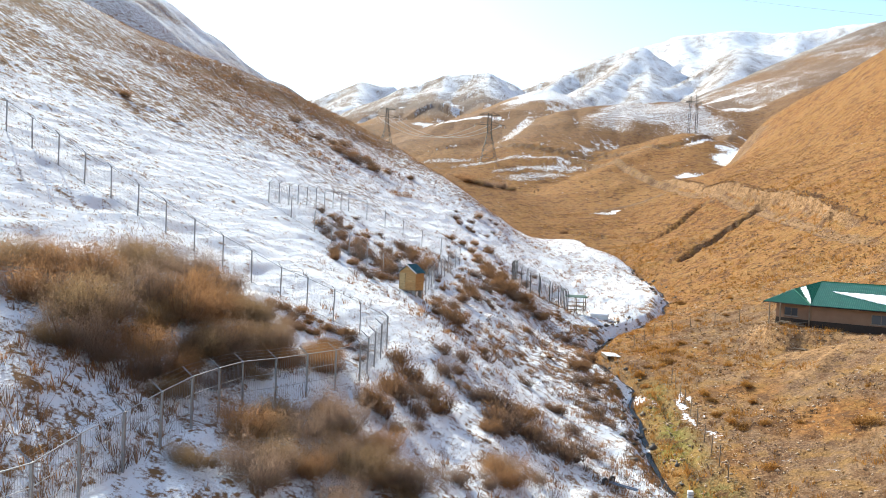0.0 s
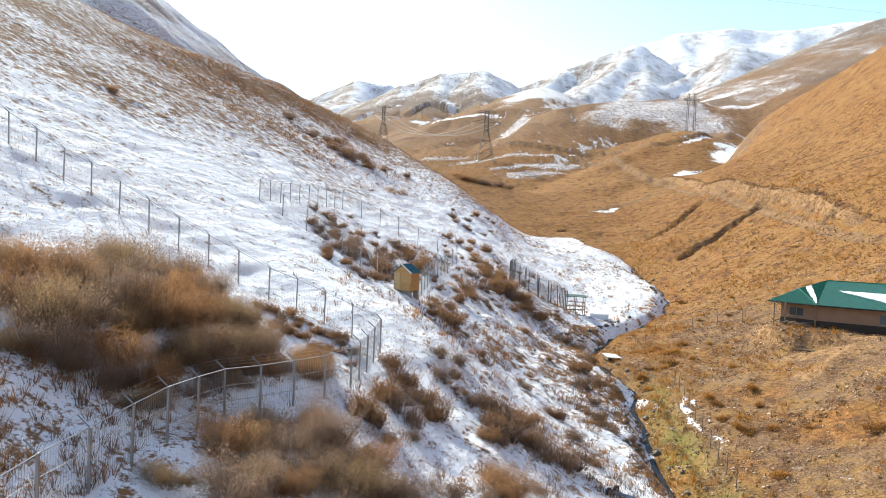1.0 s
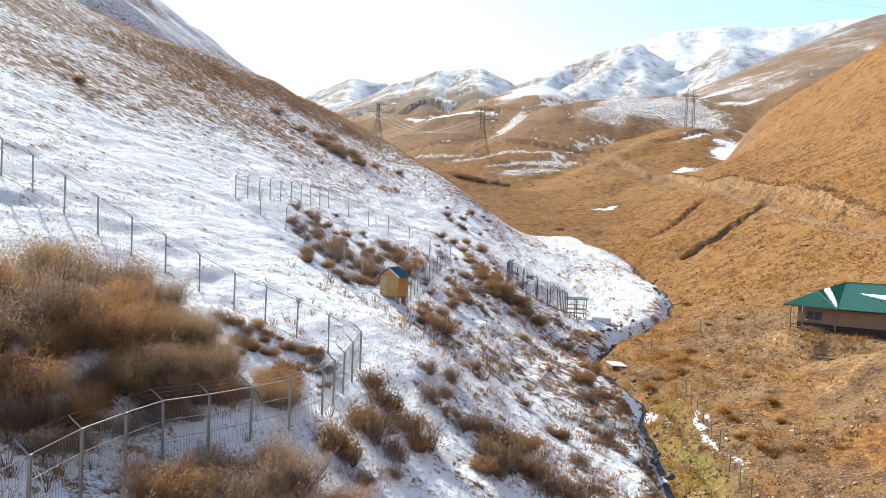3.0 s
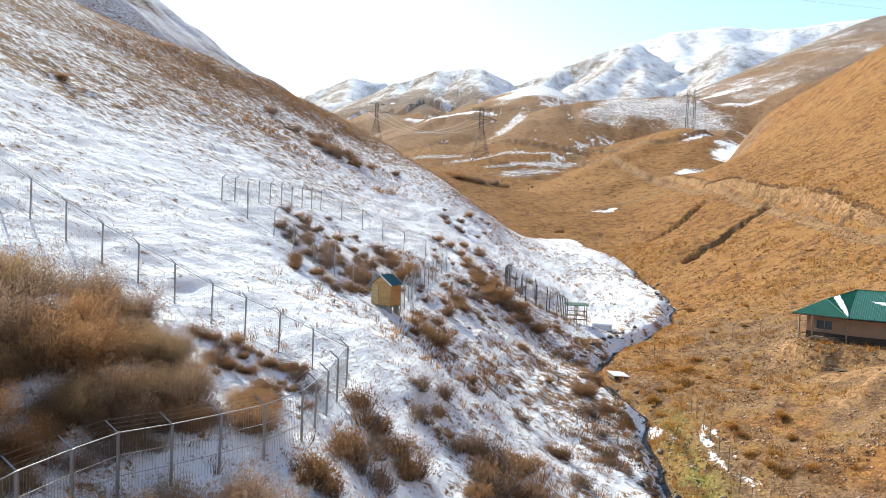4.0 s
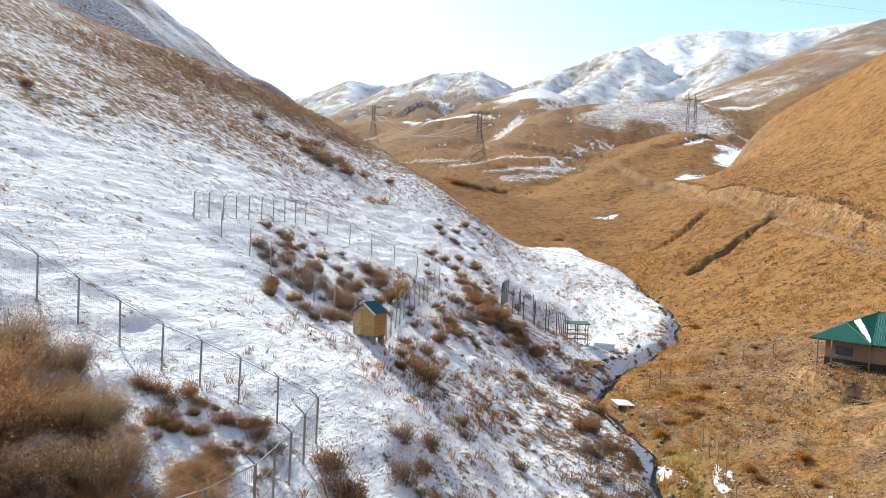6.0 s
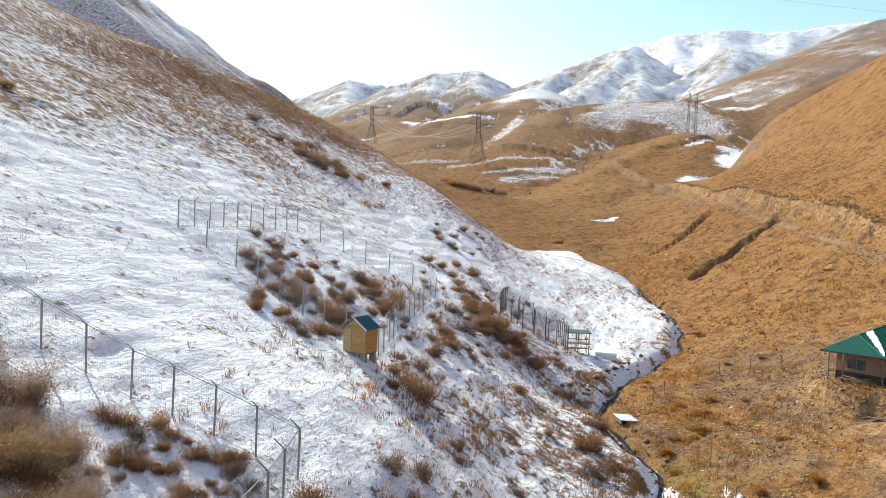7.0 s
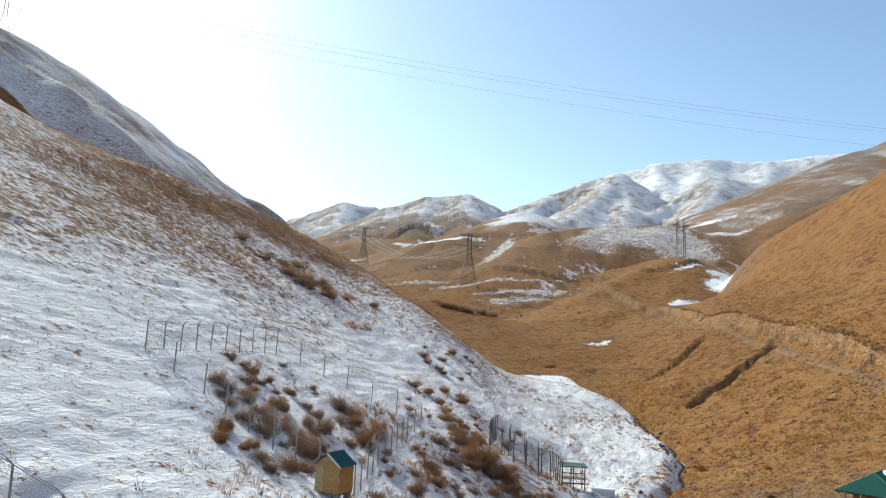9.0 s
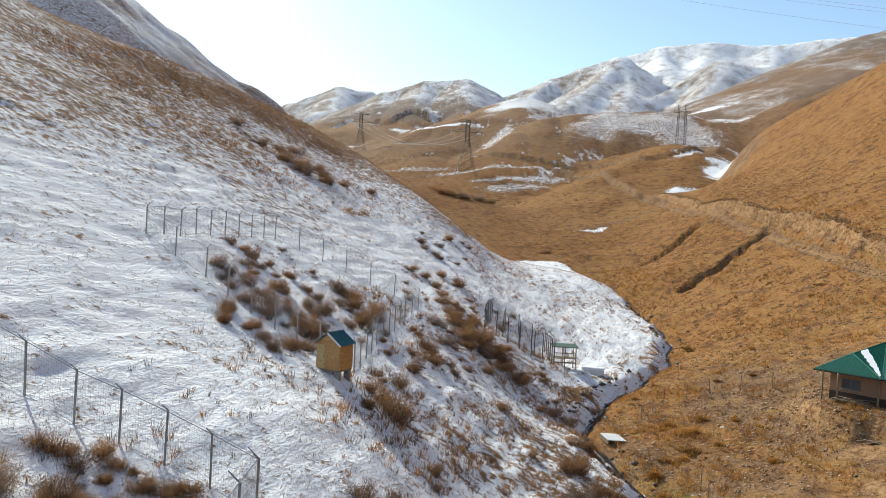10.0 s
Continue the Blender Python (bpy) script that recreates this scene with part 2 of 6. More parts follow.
def land(x, y):
    """Height of the ground, and how far it lies left of the creek."""
    xc = np.interp(y, [c[0] for c in CREEK], [c[1] for c in CREEK]) + 0.5 * value_noise(y / 4, y * 0, 8)
    zc = np.interp(y, [c[0] for c in CREEK], [c[2] for c in CREEK])
    a, b = slope_left(x, y), slope_right(x, y)
    floor = np.interp(y, [150, 190, 300, 400, 470, 800, 2600], [6, 14, 31, 49, 60, 90, 200]) - 60 * (1 - step(y, 120, 190))
    # near: each slope is led down to the creek; far: the higher slope stands
    fade = np.exp(-((x - xc) / 11.0) ** 2)
    near = np.where(x < xc, a + (zc - slope_left(xc, y)) * fade, b + (zc - slope_right(xc, y)) * fade)
    near = near - 0.7 * np.exp(-((x - xc) / 1.1) ** 2)
    k = 3.0
    top = np.maximum(np.maximum(a, b), floor)
    far = top + k * np.log(np.exp((a - top) / k) + np.exp((b - top) / k) + np.exp((floor - top) / k)) - 0.5
    w = step(y, 150, 185)
    z = near * (1 - w) + far * w
    # the bare bank over the track on the right slope: fluted face, ragged brow
    d, share = along(x, y, SCARP)
    tall = curve(share, [(0, 0), (0.08, 0.5), (0.3, 0.75), (0.6, 1.0), (0.8, 1.05), (0.92, 0.6), (1, 0)])
    flute = d + 0.8 * value_noise(x / 3.1, y / 3.1, 12) + 1.9 * (np.abs(value_noise(share * 46, share * 0, 34)) ** 0.7 - 0.4)
    z = z + 2.5 * tall * (0.22 * step(flute, -3.2, -0.9) + 0.78 * step(flute, -0.9, 0.05)) * np.exp(-(np.clip(d - 1, 0, 60) / 14.0) ** 2)
    d, share = along(x, y, ROAD)
    z = z - 0.25 * np.exp(-(d / 0.9) ** 2) * step(share, 0.0, 0.08) * (1 - step(share, 0.92, 1.0))
    for line, width, depth in GULLIES:
        d, share = along(x, y, line)
        d = d + (0.9 * value_noise(x / 2.5, y / 2.5, 15) + 0.7 * value_noise(x / 6, y / 6, 17)) * (width > 1)
        cut = width * (1.5 - 0.8 * step(share, 0.0, 0.3)) * (1 + 0.35 * value_noise(share * 17, share * 0, 18)) + 0.1
        z = z - depth * (1 - 0.45 * share + 0.3 * value_noise(share * 13, share * 0, 13)) * np.exp(-np.abs(d / cut) ** 4) * step(share, 0, 0.06) * (1 - step(share, 0.88, 1))
    beyond = y > 180
    if np.any(beyond):
        bx, by, bz = x[beyond], y[beyond], z[beyond]
        for k, (crest, fall, rough, size) in enumerate(HILLS + KNOLLS + PEAKS_WEST + PEAKS_EAST + PEAKS_HIGH):
            h = spur(bx, by, crest, fall, rough, size, 100 + 7 * k) - 25 * (1 - step(by, 185, 245))
            q = size * 0.05
            bz = np.maximum(bz, h) + q * np.exp(-np.abs(bz - h) / q) * 0.5
        z = z.copy()
        z[beyond] = bz
    for line, height, width in CUTS:
        d, share = along(x, y, line)
        d = d + 0.8 * value_noise(x / 5, y / 5, 16)
        z = z + height * (step(d, -width * 0.5, width * 0.5) - 0.5) * np.exp(-(np.abs(d) / (width * 3.5)) ** 2) * step(share, 0, 0.1) * (1 - step(share, 0.9, 1))
    # the house stands on a levelled terrace
    flat, d = terrace(x, y)
    z = z * (1 - flat) + 7.17 * flat
    z = z + mound(x, y, 33.6, 73.4, 3.4, 1.2, 0.5, -32) * (0.8 + 0.5 * value_noise(x / 1.3, y / 1.3, 19)) + mound(x, y, 32.5, 69.5, 3.5, 0.9, 0.55, 40) * (0.8 + 0.5 * value_noise(x / 1.1, y / 1.1, 20))
    return z, xc - x


def ground_z(x, y):
    return float(relief(np.array([float(x)]), np.array([float(y)]))[0][0])


def relief(x, y):
    z, west = land(x, y)
    crest = curve(x, LEFT_CREST)
    left = np.where(y < 150, step(west, -0.6, 0.6), step(crest + 14 - y, -8, 8) * step(west, -1, 3))
    left = left * (1 - step(y, 215, 260))
    far = step(y, 60, 300)
    z = z + (0.25 + 0.5 * far) * fbm(x, y, 14, 4, 3) * 0.6
    # small treads along the contours, and hummocks
    u, v = np.where(west > 0, 0.97 * x - 0.24 * y, 0.96 * x + 0.29 * y), np.where(west > 0, 0.24 * x + 0.97 * y, -0.29 * x + 0.96 * y)
    z = z + (1 - step(y, 120, 230)) * (0.08 * value_noise(u / 1.2, v / 4.5, 21) + 0.11 * value_noise(u / 0.9, v / 2.2, 22) + 0.08 * fbm(x, y, 1.6, 2, 5))
    z = z + 0.4 * np.abs(value_noise(x / 0.9, y / 1.7, 24)) * np.exp(-((west - 1.6) / 1.4) ** 2) * (y < 150)
    return z, west, left


def axis_lines(lo, fine_lo, fine_hi, hi, d, grow):
    mid = list(np.arange(fine_lo, fine_hi, d))
    up, s = [fine_hi], d
    while up[-1] < hi:
        s *= 1 + grow
        up.append(up[-1] + s)
    down, s = [fine_lo], d
    while down[-1] > lo:
        s *= 1 + grow
        down.append(down[-1] - s)
    return np.array(down[:0:-1] + mid + up)


# ---------------------------------------------------------------- materials
def material(name):
    m = bpy.data.materials.new(name)
    m.use_nodes = True
    nt = m.node_tree
    return m, nt, nt.nodes["Principled BSDF"]


def node(nt, kind, **sets):
    n = nt.nodes.new(kind)
    for key, value in sets.items():
        if key in n.inputs:
            n.inputs[key].default_value = value
    return n


def ramp(nt, source, stops):
    r = nt.nodes.new("ShaderNodeValToRGB")
    els = r.color_ramp.elements
    while len(els) < len(stops):
        els.new(0.5)
    for e, (p, c) in zip(els, stops):
        e.position, e.color = p, (*c, 1) if len(c) == 3 else c
    nt.links.new(source, r.inputs[0])
    return r.outputs[0]


def mixed(nt, fac, a, b):
    n = nt.nodes.new("ShaderNodeMix")
    n.data_type = "RGBA"
    for socket, v in ((n.inputs[0], fac), (n.inputs[6], a), (n.inputs[7], b)):
        if isinstance(v, (int, float)):
            socket.default_value = v
        elif isinstance(v, tuple):
            socket.default_value = (*v, 1)
        else:
            nt.links.new(v, socket)
    return n.outputs[2]


def maths(nt, op, a, b=0.0, clamp=False):
    n = nt.nodes.new("ShaderNodeMath")
    n.operation, n.use_clamp = op, clamp
    for socket, v in ((n.inputs[0], a), (n.inputs[1], b)):
        if isinstance(v, (int, float)):
            socket.default_value = v
        else:
            nt.links.new(v, socket)
    return n.outputs[0]


def noise_tex(nt, coord, scale, detail=4.0, rough=0.55):
    n = node(nt, "ShaderNodeTexNoise", Scale=scale, Detail=detail, Roughness=rough)
    nt.links.new(coord, n.inputs["Vector"])
    return n.outputs["Fac"]


def bump(nt, bsdf, height, strength, distance):
    b = node(nt, "ShaderNodeBump", Strength=strength, Distance=distance)
    nt.links.new(height, b.inputs["Height"])
    nt.links.new(b.outputs[0], bsdf.inputs["Normal"])


def plain(name, base, rough=0.7, metal=0.0, vary=0.25, scale=6.0, relief_=0.2):
    """A painted, metal or wooden surface with two scales of variation."""
    m, nt, bs = material(name)
    co = nt.nodes.new("ShaderNodeTexCoord").outputs["Object"]
    big, small = noise_tex(nt, co, scale), noise_tex(nt, co, scale * 9, 3)
    both = maths(nt, "ADD", maths(nt, "MULTIPLY", big, 0.6), maths(nt, "MULTIPLY", small, 0.4))
    dark, light = tuple(c * (1 - vary) for c in base), tuple(min(1, c * (1 + vary)) for c in base)
    nt.links.new(ramp(nt, both, [(0.3, dark), (0.7, light)]), bs.inputs["Base Color"])
    bs.inputs["Roughness"].default_value, bs.inputs["Metallic"].default_value = rough, metal
    bump(nt, bs, small, relief_, 0.02)
    return m


def ground_material():
    m, nt, bs = material("hillside")
    L = nt.links.new
    co = nt.nodes.new("ShaderNodeTexCoord").outputs["Object"]

    def share(name):
        a = nt.nodes.new("ShaderNodeAttribute")
        a.attribute_name = name
        return a.outputs["Fac"]
    fine, tuft, dots, clump, wide = (noise_tex(nt, co, s, d, r) for s, d, r in ((6.0, 4, 0.65), (1.5, 5, 0.66), (0.75, 2.5, 0.6), (0.22, 5, 0.6), (0.03, 4, 0.55)))
    bw = ((0, 0, 0), (1, 1, 1))
    grass = mixed(nt, ramp(nt, tuft, [(0.36, bw[0]), (0.64, bw[1])]), (0.085, 0.036, 0.012), (0.37, 0.174, 0.058))
    grass = mixed(nt, ramp(nt, clump, [(0.40, bw[0]), (0.62, bw[1])]), mixed(nt, 0.55, grass, (0.25, 0.105, 0.03)), grass)
    grass = mixed(nt, maths(nt, "MULTIPLY", ramp(nt, wide, [(0.4, bw[0]), (0.62, bw[1])]), 0.35), grass, (0.32, 0.175, 0.066))
    grass = mixed(nt, maths(nt, "MULTIPLY", ramp(nt, dots, [(0.57, bw[0]), (0.66, bw[1])]), 0.9), grass, (0.05, 0.023, 0.009))
    soil = mixed(nt, ramp(nt, fine, [(0.35, bw[0]), (0.65, bw[1])]), (0.06, 0.034, 0.021), (0.27, 0.16, 0.092))
    soil = mixed(nt, ramp(nt, clump, [(0.42, bw[0]), (0.6, bw[1])]), soil, mixed(nt, 0.5, soil, (0.27, 0.165, 0.085)))
    pale = ramp(nt, fine, [(0.66, bw[0]), (0.72, bw[1])])
    soil = mixed(nt, maths(nt, "MULTIPLY", pale, 0.6), soil, (0.5, 0.4, 0.3))
    patchy = maths(nt, "ADD", share("soil"), maths(nt, "SUBTRACT", clump, 0.55), True)
    patchy = ramp(nt, patchy, [(0.2, bw[0]), (0.6, bw[1])])
    earth = mixed(nt, patchy, grass, soil)
    earth = mixed(nt, maths(nt, "MULTIPLY", share("green"), 0.9, True), earth, mixed(nt, tuft, (0.10, 0.10, 0.02), (0.30, 0.27, 0.06)))
    mats = noise_tex(nt, co, 0.42, 4, 0.7)
    earth = mixed(nt, maths(nt, "MULTIPLY", ramp(nt, mats, [(0.5, bw[0]), (0.6, bw[1])]), 0.65), earth, mixed(nt, fine, (0.15, 0.078, 0.021), (0.38, 0.215, 0.075)))
    earth = mixed(nt, maths(nt, "MULTIPLY", ramp(nt, mats, [(0.37, bw[1]), (0.46, bw[0])]), 0.9), earth, mixed(nt, fine, (0.06, 0.03, 0.015), (0.17, 0.085, 0.04)))
    earth = mixed(nt, ramp(nt, maths(nt, "ADD", share("pale"), maths(nt, "MULTIPLY", maths(nt, "SUBTRACT", fine, 0.5), 0.9)), [(0.3, bw[0]), (0.75, bw[1])]), earth, mixed(nt, ramp(nt, tuft, [(0.35, bw[0]), (0.62, bw[1])]), (0.15, 0.08, 0.038), (0.36, 0.212, 0.104)))
    grit = noise_tex(nt, co, 3.2, 3, 0.7)
    earth = mixed(nt, maths(nt, "MULTIPLY", ramp(nt, grit, [(0.34, bw[1]), (0.44, bw[0])]), 0.7), earth, (0.06, 0.027, 0.011))
    earth = mixed(nt, maths(nt, "MULTIPLY", ramp(nt, grit, [(0.58, bw[0]), (0.68, bw[1])]), 0.5), earth, (0.48, 0.275, 0.11))
    # far ground greyed in its colour, standing in for haze, with bare peaks
    far_grey = mixed(nt, clump, (0.10, 0.08, 0.066), (0.24, 0.195, 0.165))
    earth = mixed(nt, share("far_grey"), earth, far_grey)
    tone = node(nt, "ShaderNodeHueSaturation", Hue=0.501, Saturation=1.0, Value=1.1)
    L(earth, tone.inputs["Color"])
    earth = tone.outputs[0]
    # snow lies where its depth beats the tufts
    n = maths(nt, "ADD", maths(nt, "MULTIPLY", tuft, 0.45), maths(nt, "ADD", maths(nt, "MULTIPLY", dots, 0.32), maths(nt, "MULTIPLY", fine, 0.3)))
    crags = maths(nt, "MULTIPLY", maths(nt, "SUBTRACT", noise_tex(nt, co, 0.045, 6, 0.7), 0.5), maths(nt, "MULTIPLY", share("far_grey"), 0.4))
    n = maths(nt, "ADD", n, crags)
    deep = maths(nt, "SUBTRACT", share("snow"), maths(nt, "MULTIPLY", maths(nt, "SUBTRACT", n, 0.345), 2.35))
    cover = maths(nt, "MULTIPLY", maths(nt, "ADD", deep, 0.10), 4.5, True)
    snow = mixed(nt, clump, (0.86, 0.88, 0.91), (0.93, 0.93, 0.93))
    scrub = mixed(nt, tuft, (0.11, 0.062, 0.035), (0.34, 0.19, 0.085))
    under = mixed(nt, maths(nt, "MULTIPLY", ramp(nt, share("snow"), [(0.12, bw[0]), (0.22, bw[1])]), maths(nt, "SUBTRACT", 1.0, share("far_grey"))), earth, scrub)
    L(mixed(nt, cover, under, snow), bs.inputs["Base Color"])
    bs.inputs["Roughness"].default_value = 0.9
    bs.inputs["Specular IOR Level"].default_value = 0.1
    turned, drawn = node(nt, "ShaderNodeMapping"), node(nt, "ShaderNodeMapping")
    turned.inputs["Rotation"].default_value = (0, 0, radians(17))
    drawn.inputs["Scale"].default_value = (1.0, 0.3, 1.0)
    L(co, turned.inputs["Vector"])
    L(turned.outputs[0], drawn.inputs["Vector"])
    drift = noise_tex(nt, drawn.outputs[0], 1.1, 4, 0.6)
    h = maths(nt, "ADD", maths(nt, "MULTIPLY", tuft, 0.8), maths(nt, "ADD", maths(nt, "MULTIPLY", fine, 0.16), maths(nt, "MULTIPLY", drift, 0.9)))
    folds = noise_tex(nt, co, 0.022, 7, 0.62)
    h = maths(nt, "ADD", h, maths(nt, "MULTIPLY", maths(nt, "MULTIPLY", share("far_grey"), 16.0), maths(nt, "ABSOLUTE", maths(nt, "SUBTRACT", folds, 0.5))))
    bump(nt, bs, h, 0.75, 0.45)
    return m


# ---------------------------------------------------------------- ground sheet
# snow left on the sunny side: place, radii, turn; and trodden paths
SNOW_PATCHES = [(15.0, 70.8, 0.9, 3.2, 22, 0.75), (76, 263, 7, 15, 10, 0.8), (100, 305, 7, 20, -20, 0.75), (95, 332, 4, 11, -40, 0.6), (37, 226, 3, 1.4, 0, 0.7), (40, 226, 4, 1.5, 60, 0.7),
                (10, 345, 30, 3, 5, 0.4), (30, 330, 22, 4, 10, 0.43), (-20, 352, 18, 3, 0, 0.38), (22, 318, 14, 5, 12, 0.4), (98, 415, 34, 30, -10, 0.45), (50, 630, 42, 40, 0, 0.6), (19, 425, 5, 42, -15, 0.43), (-12, 455, 26, 3, 0, 0.7), (-42, 600, 20, 12, -4, 0.55),
                (58.5, 163.2, 0.7, 0.5, 0, 0.6), (150, 432, 14, 8, 0, 0.5), (130, 520, 30, 10, 10, 0.6), (180, 600, 40, 10, 0, 0.6)]
MELT_STRIPS = [([(19.4, 68.9), (18.7, 66.5), (18.6, 64.3), (18.3, 61), (19.0, 59.4), (19.8, 57.6)], 0.5), ([(19.7, 67.5), (19.6, 66.2)], 0.45), ([(19.5, 63.4), (19.9, 62.8)], 0.4)]
PATHS = [([(16.2, 46), (16.6, 54), (17.0, 62), (17.6, 70), (17.3, 78)], 1.0), ([(17.2, 48), (17.0, 56), (17.8, 66), (17.5, 76)], 1.3), ([(58, 240), (46, 236), (36, 228)], 2.0)]


def build_ground():
    xs = axis_lines(-1900, -34, 68, 1900, 0.42, 0.02)
    ys = axis_lines(-140, 14, 100, 2600, 0.42, 0.0085)
    gx, gy = np.meshgrid(xs, ys)
    z, west, left = relief(gx, gy)
    dzy, dzx = np.gradient(z, ys, xs)
    ln = np.sqrt(dzx ** 2 + dzy ** 2 + 1)
    # snow goes first from the slopes that the afternoon sun meets squarely
    lit = (dzx * 0.8 + dzy * 0.12 + 0.585) / ln
    dz = np.hypot(dzx, dzy)
    # far slopes keep snow where they turn from the sun; the high peaks nearly everywhere
    streaks = fbm(gx, gy * 0.4, 26, 4, 83, 0.6)
    fine = fbm(gx, gy * 0.6, 8, 3, 84, 0.6)
    snow = 0.47 * (1 - step(lit + 0.05 * streaks, 0.38, 0.58)) + 0.02 * fine
    high = step(z + 20 * fbm(gx, gy, 120, 3, 78), 105, 180) * step(gy, 520, 640)
    peak = step(z, 300, 420)
    snow = np.maximum(snow, high * (0.56 + 0.07 * peak - 0.21 * step(lit + 0.06 * streaks, 0.56, 0.80) * (1 - 0.6 * peak) + 0.05 * streaks + 0.07 * fine))
    snow = np.where((gx > 110) & (gy > 480) & (gy < 940) & (z < 300), 0.30 + 0.1 * streaks + 0.08 * fine - 0.1 * step(lit, 0.5, 0.7), snow)
    snow = np.where((gx < -70) & (gy < 560), 0.47 + 0.14 * streaks - 0.12 * step(lit, 0.5, 0.7), snow)
    snow = np.where(gy < 300, 0.0, snow)
    # left slope: deep below, thin in the grass higher up
    zb = np.clip(24.4 - 0.32 * (gx + 19), 14, 26.5) + 3.0 * step(gx, -38, -18)
    thin = step(z - zb + 2.0 * fbm(gx, gy, 22, 3, 79), -2.5, 4) * (1 - step(gx, 0, 6))
    band = step(gy, 112, 130) * step(gx, -60, -40) * step(2.0 - gx + 4 * fbm(gx, gy, 12, 3, 88), -4, 4) * step(z, 19, 24)
    snow = np.where(left > 0.5, 0.645 - 0.15 * thin - 0.12 * step(z + 2.5 * fbm(gx, gy, 9, 3, 85), 26, 36) - 0.17 * np.exp(-(np.clip(curve(gx, LEFT_CREST) - gy, 0, 200) / 20) ** 2) * step(-gx, 5, 25) - 0.02 * band + 0.12 * fbm(gx, gy, 16, 4, 77) + 0.05 * fbm(gx, gy, 3, 3, 87) + 0.09 * step(gx, -25, -5) * step(gy, 88, 108) * (1 - thin) + mound(gx, gy, -14, 53.5, 11, 5.5, 0.11), snow)
    snow = snow - 0.09 * np.exp(-((gx - 3 - 0.12 * (gy - 60)) / 7.0) ** 2) * left * (gy < 118)
    for cx, cy, rx, ry, turn, much in SNOW_PATCHES:
        body = mound(gx, gy, cx, cy, rx, ry, 1.0, turn)
        edge = body + 0.25 * fbm(gx, gy, min(rx, ry), 4, 80, 0.65) * step(body, 0.02, 0.2)
        snow = np.maximum(snow, much * step(edge, 0.1, 0.7))
    for line, width in MELT_STRIPS:
        d, share = along(gx, gy, line)
        snow = np.maximum(snow, 0.62 * (1 - step(np.abs(d) + 0.25 * fbm(gx, gy, 1.2, 2, 89), width * 0.4, width)))
    # the creek's snowy edge is broken by dark ledges and stones
    snow = snow - left * 0.42 * step(fbm(gx, gy * 0.7, 2.4, 3, 90), -0.05, 0.5) * np.exp(-((west - 1.3) / (1.2 + 2.2 * step(gy, 82, 100))) ** 2) * (gy < 170)
    snow = np.clip(snow, 0, 1)
    soil = np.clip((1 - left) * (1 - step(gy, 86, 112)) * (0.72 + 0.6 * fbm(gx, gy, 9, 3, 81)), 0, 1)
    for line, width in PATHS:
        d, share = along(gx, gy, line)
        soil = np.maximum(soil, 1 - step(np.abs(d), width * 0.5, width))
    d, share = along(gx, gy, ROAD)
    soil = np.maximum(soil, (1 - step(np.abs(d), 0.7, 1.3)) * step(share, 0, 0.1) * (1 - step(share, 0.9, 1)))
    pale = 0.6 * (1 - step(np.abs(d), 0.3, 0.9)) * step(share, 0, 0.1) * (1 - step(share, 0.9, 1))
    d, share = along(gx, gy, SCARP)
    face = (1 - step(np.abs(d + 0.5 + 0.8 * value_noise(gx / 3.1, gy / 3.1, 12)), 0.35, 1.3)) * step(share, 0.02, 0.1) * (1 - step(share, 0.9, 1))
    soil, pale = np.maximum(soil, face), np.maximum(pale, face)
    for line, height, width in CUTS:
        d, share = along(gx, gy, line)
        soil = np.maximum(soil, 1 - step(np.abs(d), width * 0.6, width * 1.0))
        snow = snow * step(np.abs(d), width * 0.4, width)
    flat, d = terrace(gx, gy)
    pale = np.maximum(pale, 0.8 * step(flat, 0.05, 0.3) * (1 - step(flat, 0.85, 1.0)) * (d < 0))
    for cx, cy, rx, ry, turn in ((33.6, 73.4, 4.2, 2.0, -32), (31.5, 69.5, 4.5, 1.6, 40)):
        pale = np.maximum(pale, 0.85 * step(mound(gx, gy, cx, cy, rx, ry, 1.0, turn) + 0.2 * fbm(gx, gy, 2, 3, 86), 0.3, 0.7))
    soil = np.maximum(soil, step(dz, 0.85, 1.3) * (gy < 300) * (left < 0.5))
    green = (1 - left) * np.exp(-((west + 2.0) / 1.6) ** 2) * step(gy, 30, 42) * (1 - step(gy, 66, 80)) * (0.7 + 0.6 * fbm(gx, gy, 4, 3, 82))
    me = bpy.data.meshes.new("ground")
    ny, nx = gx.shape
    co = np.stack([gx, gy, z], 2).reshape(-1, 3)
    i = (np.arange(ny - 1)[:, None] * nx + np.arange(nx - 1)[None, :]).reshape(-1)
    quads = np.stack([i, i + 1, i + nx + 1, i + nx], 1)
    me.vertices.add(len(co))
    me.vertices.foreach_set("co", co.reshape(-1))
    me.loops.add(quads.size)
    me.loops.foreach_set("vertex_index", quads.reshape(-1))
    me.polygons.add(len(quads))
    me.polygons.foreach_set("loop_start", np.arange(0, quads.size, 4))
    me.update(calc_edges=True)
    me.polygons.foreach_set("use_smooth", np.ones(len(quads), bool))
    # grey share grows with distance and height, painted in place of haze
    for key, v in (("snow", snow), ("soil", soil), ("pale", pale), ("far_grey", np.clip(0.85 * step(gy + 40 * streaks, 640, 760) * step(z, 95, 150) + 0.3 * step(gy, 330, 420) * (1 - step(gy, 600, 700)) + 0.35 * step(gx, 110, 150) * step(gy, 500, 580) * (1 - step(gy, 640, 900)), 0, 0.9)), ("green", np.clip(green, 0, 1))):
        at = me.attributes.new(key, "FLOAT", "POINT")
        at.data.foreach_set("value", v.reshape(-1).astype(np.float32))
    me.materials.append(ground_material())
    return tagged(new("ground", me), "dry grassy valley slopes, snow lying on the shaded side", "ground", kind="structure")


build_ground()


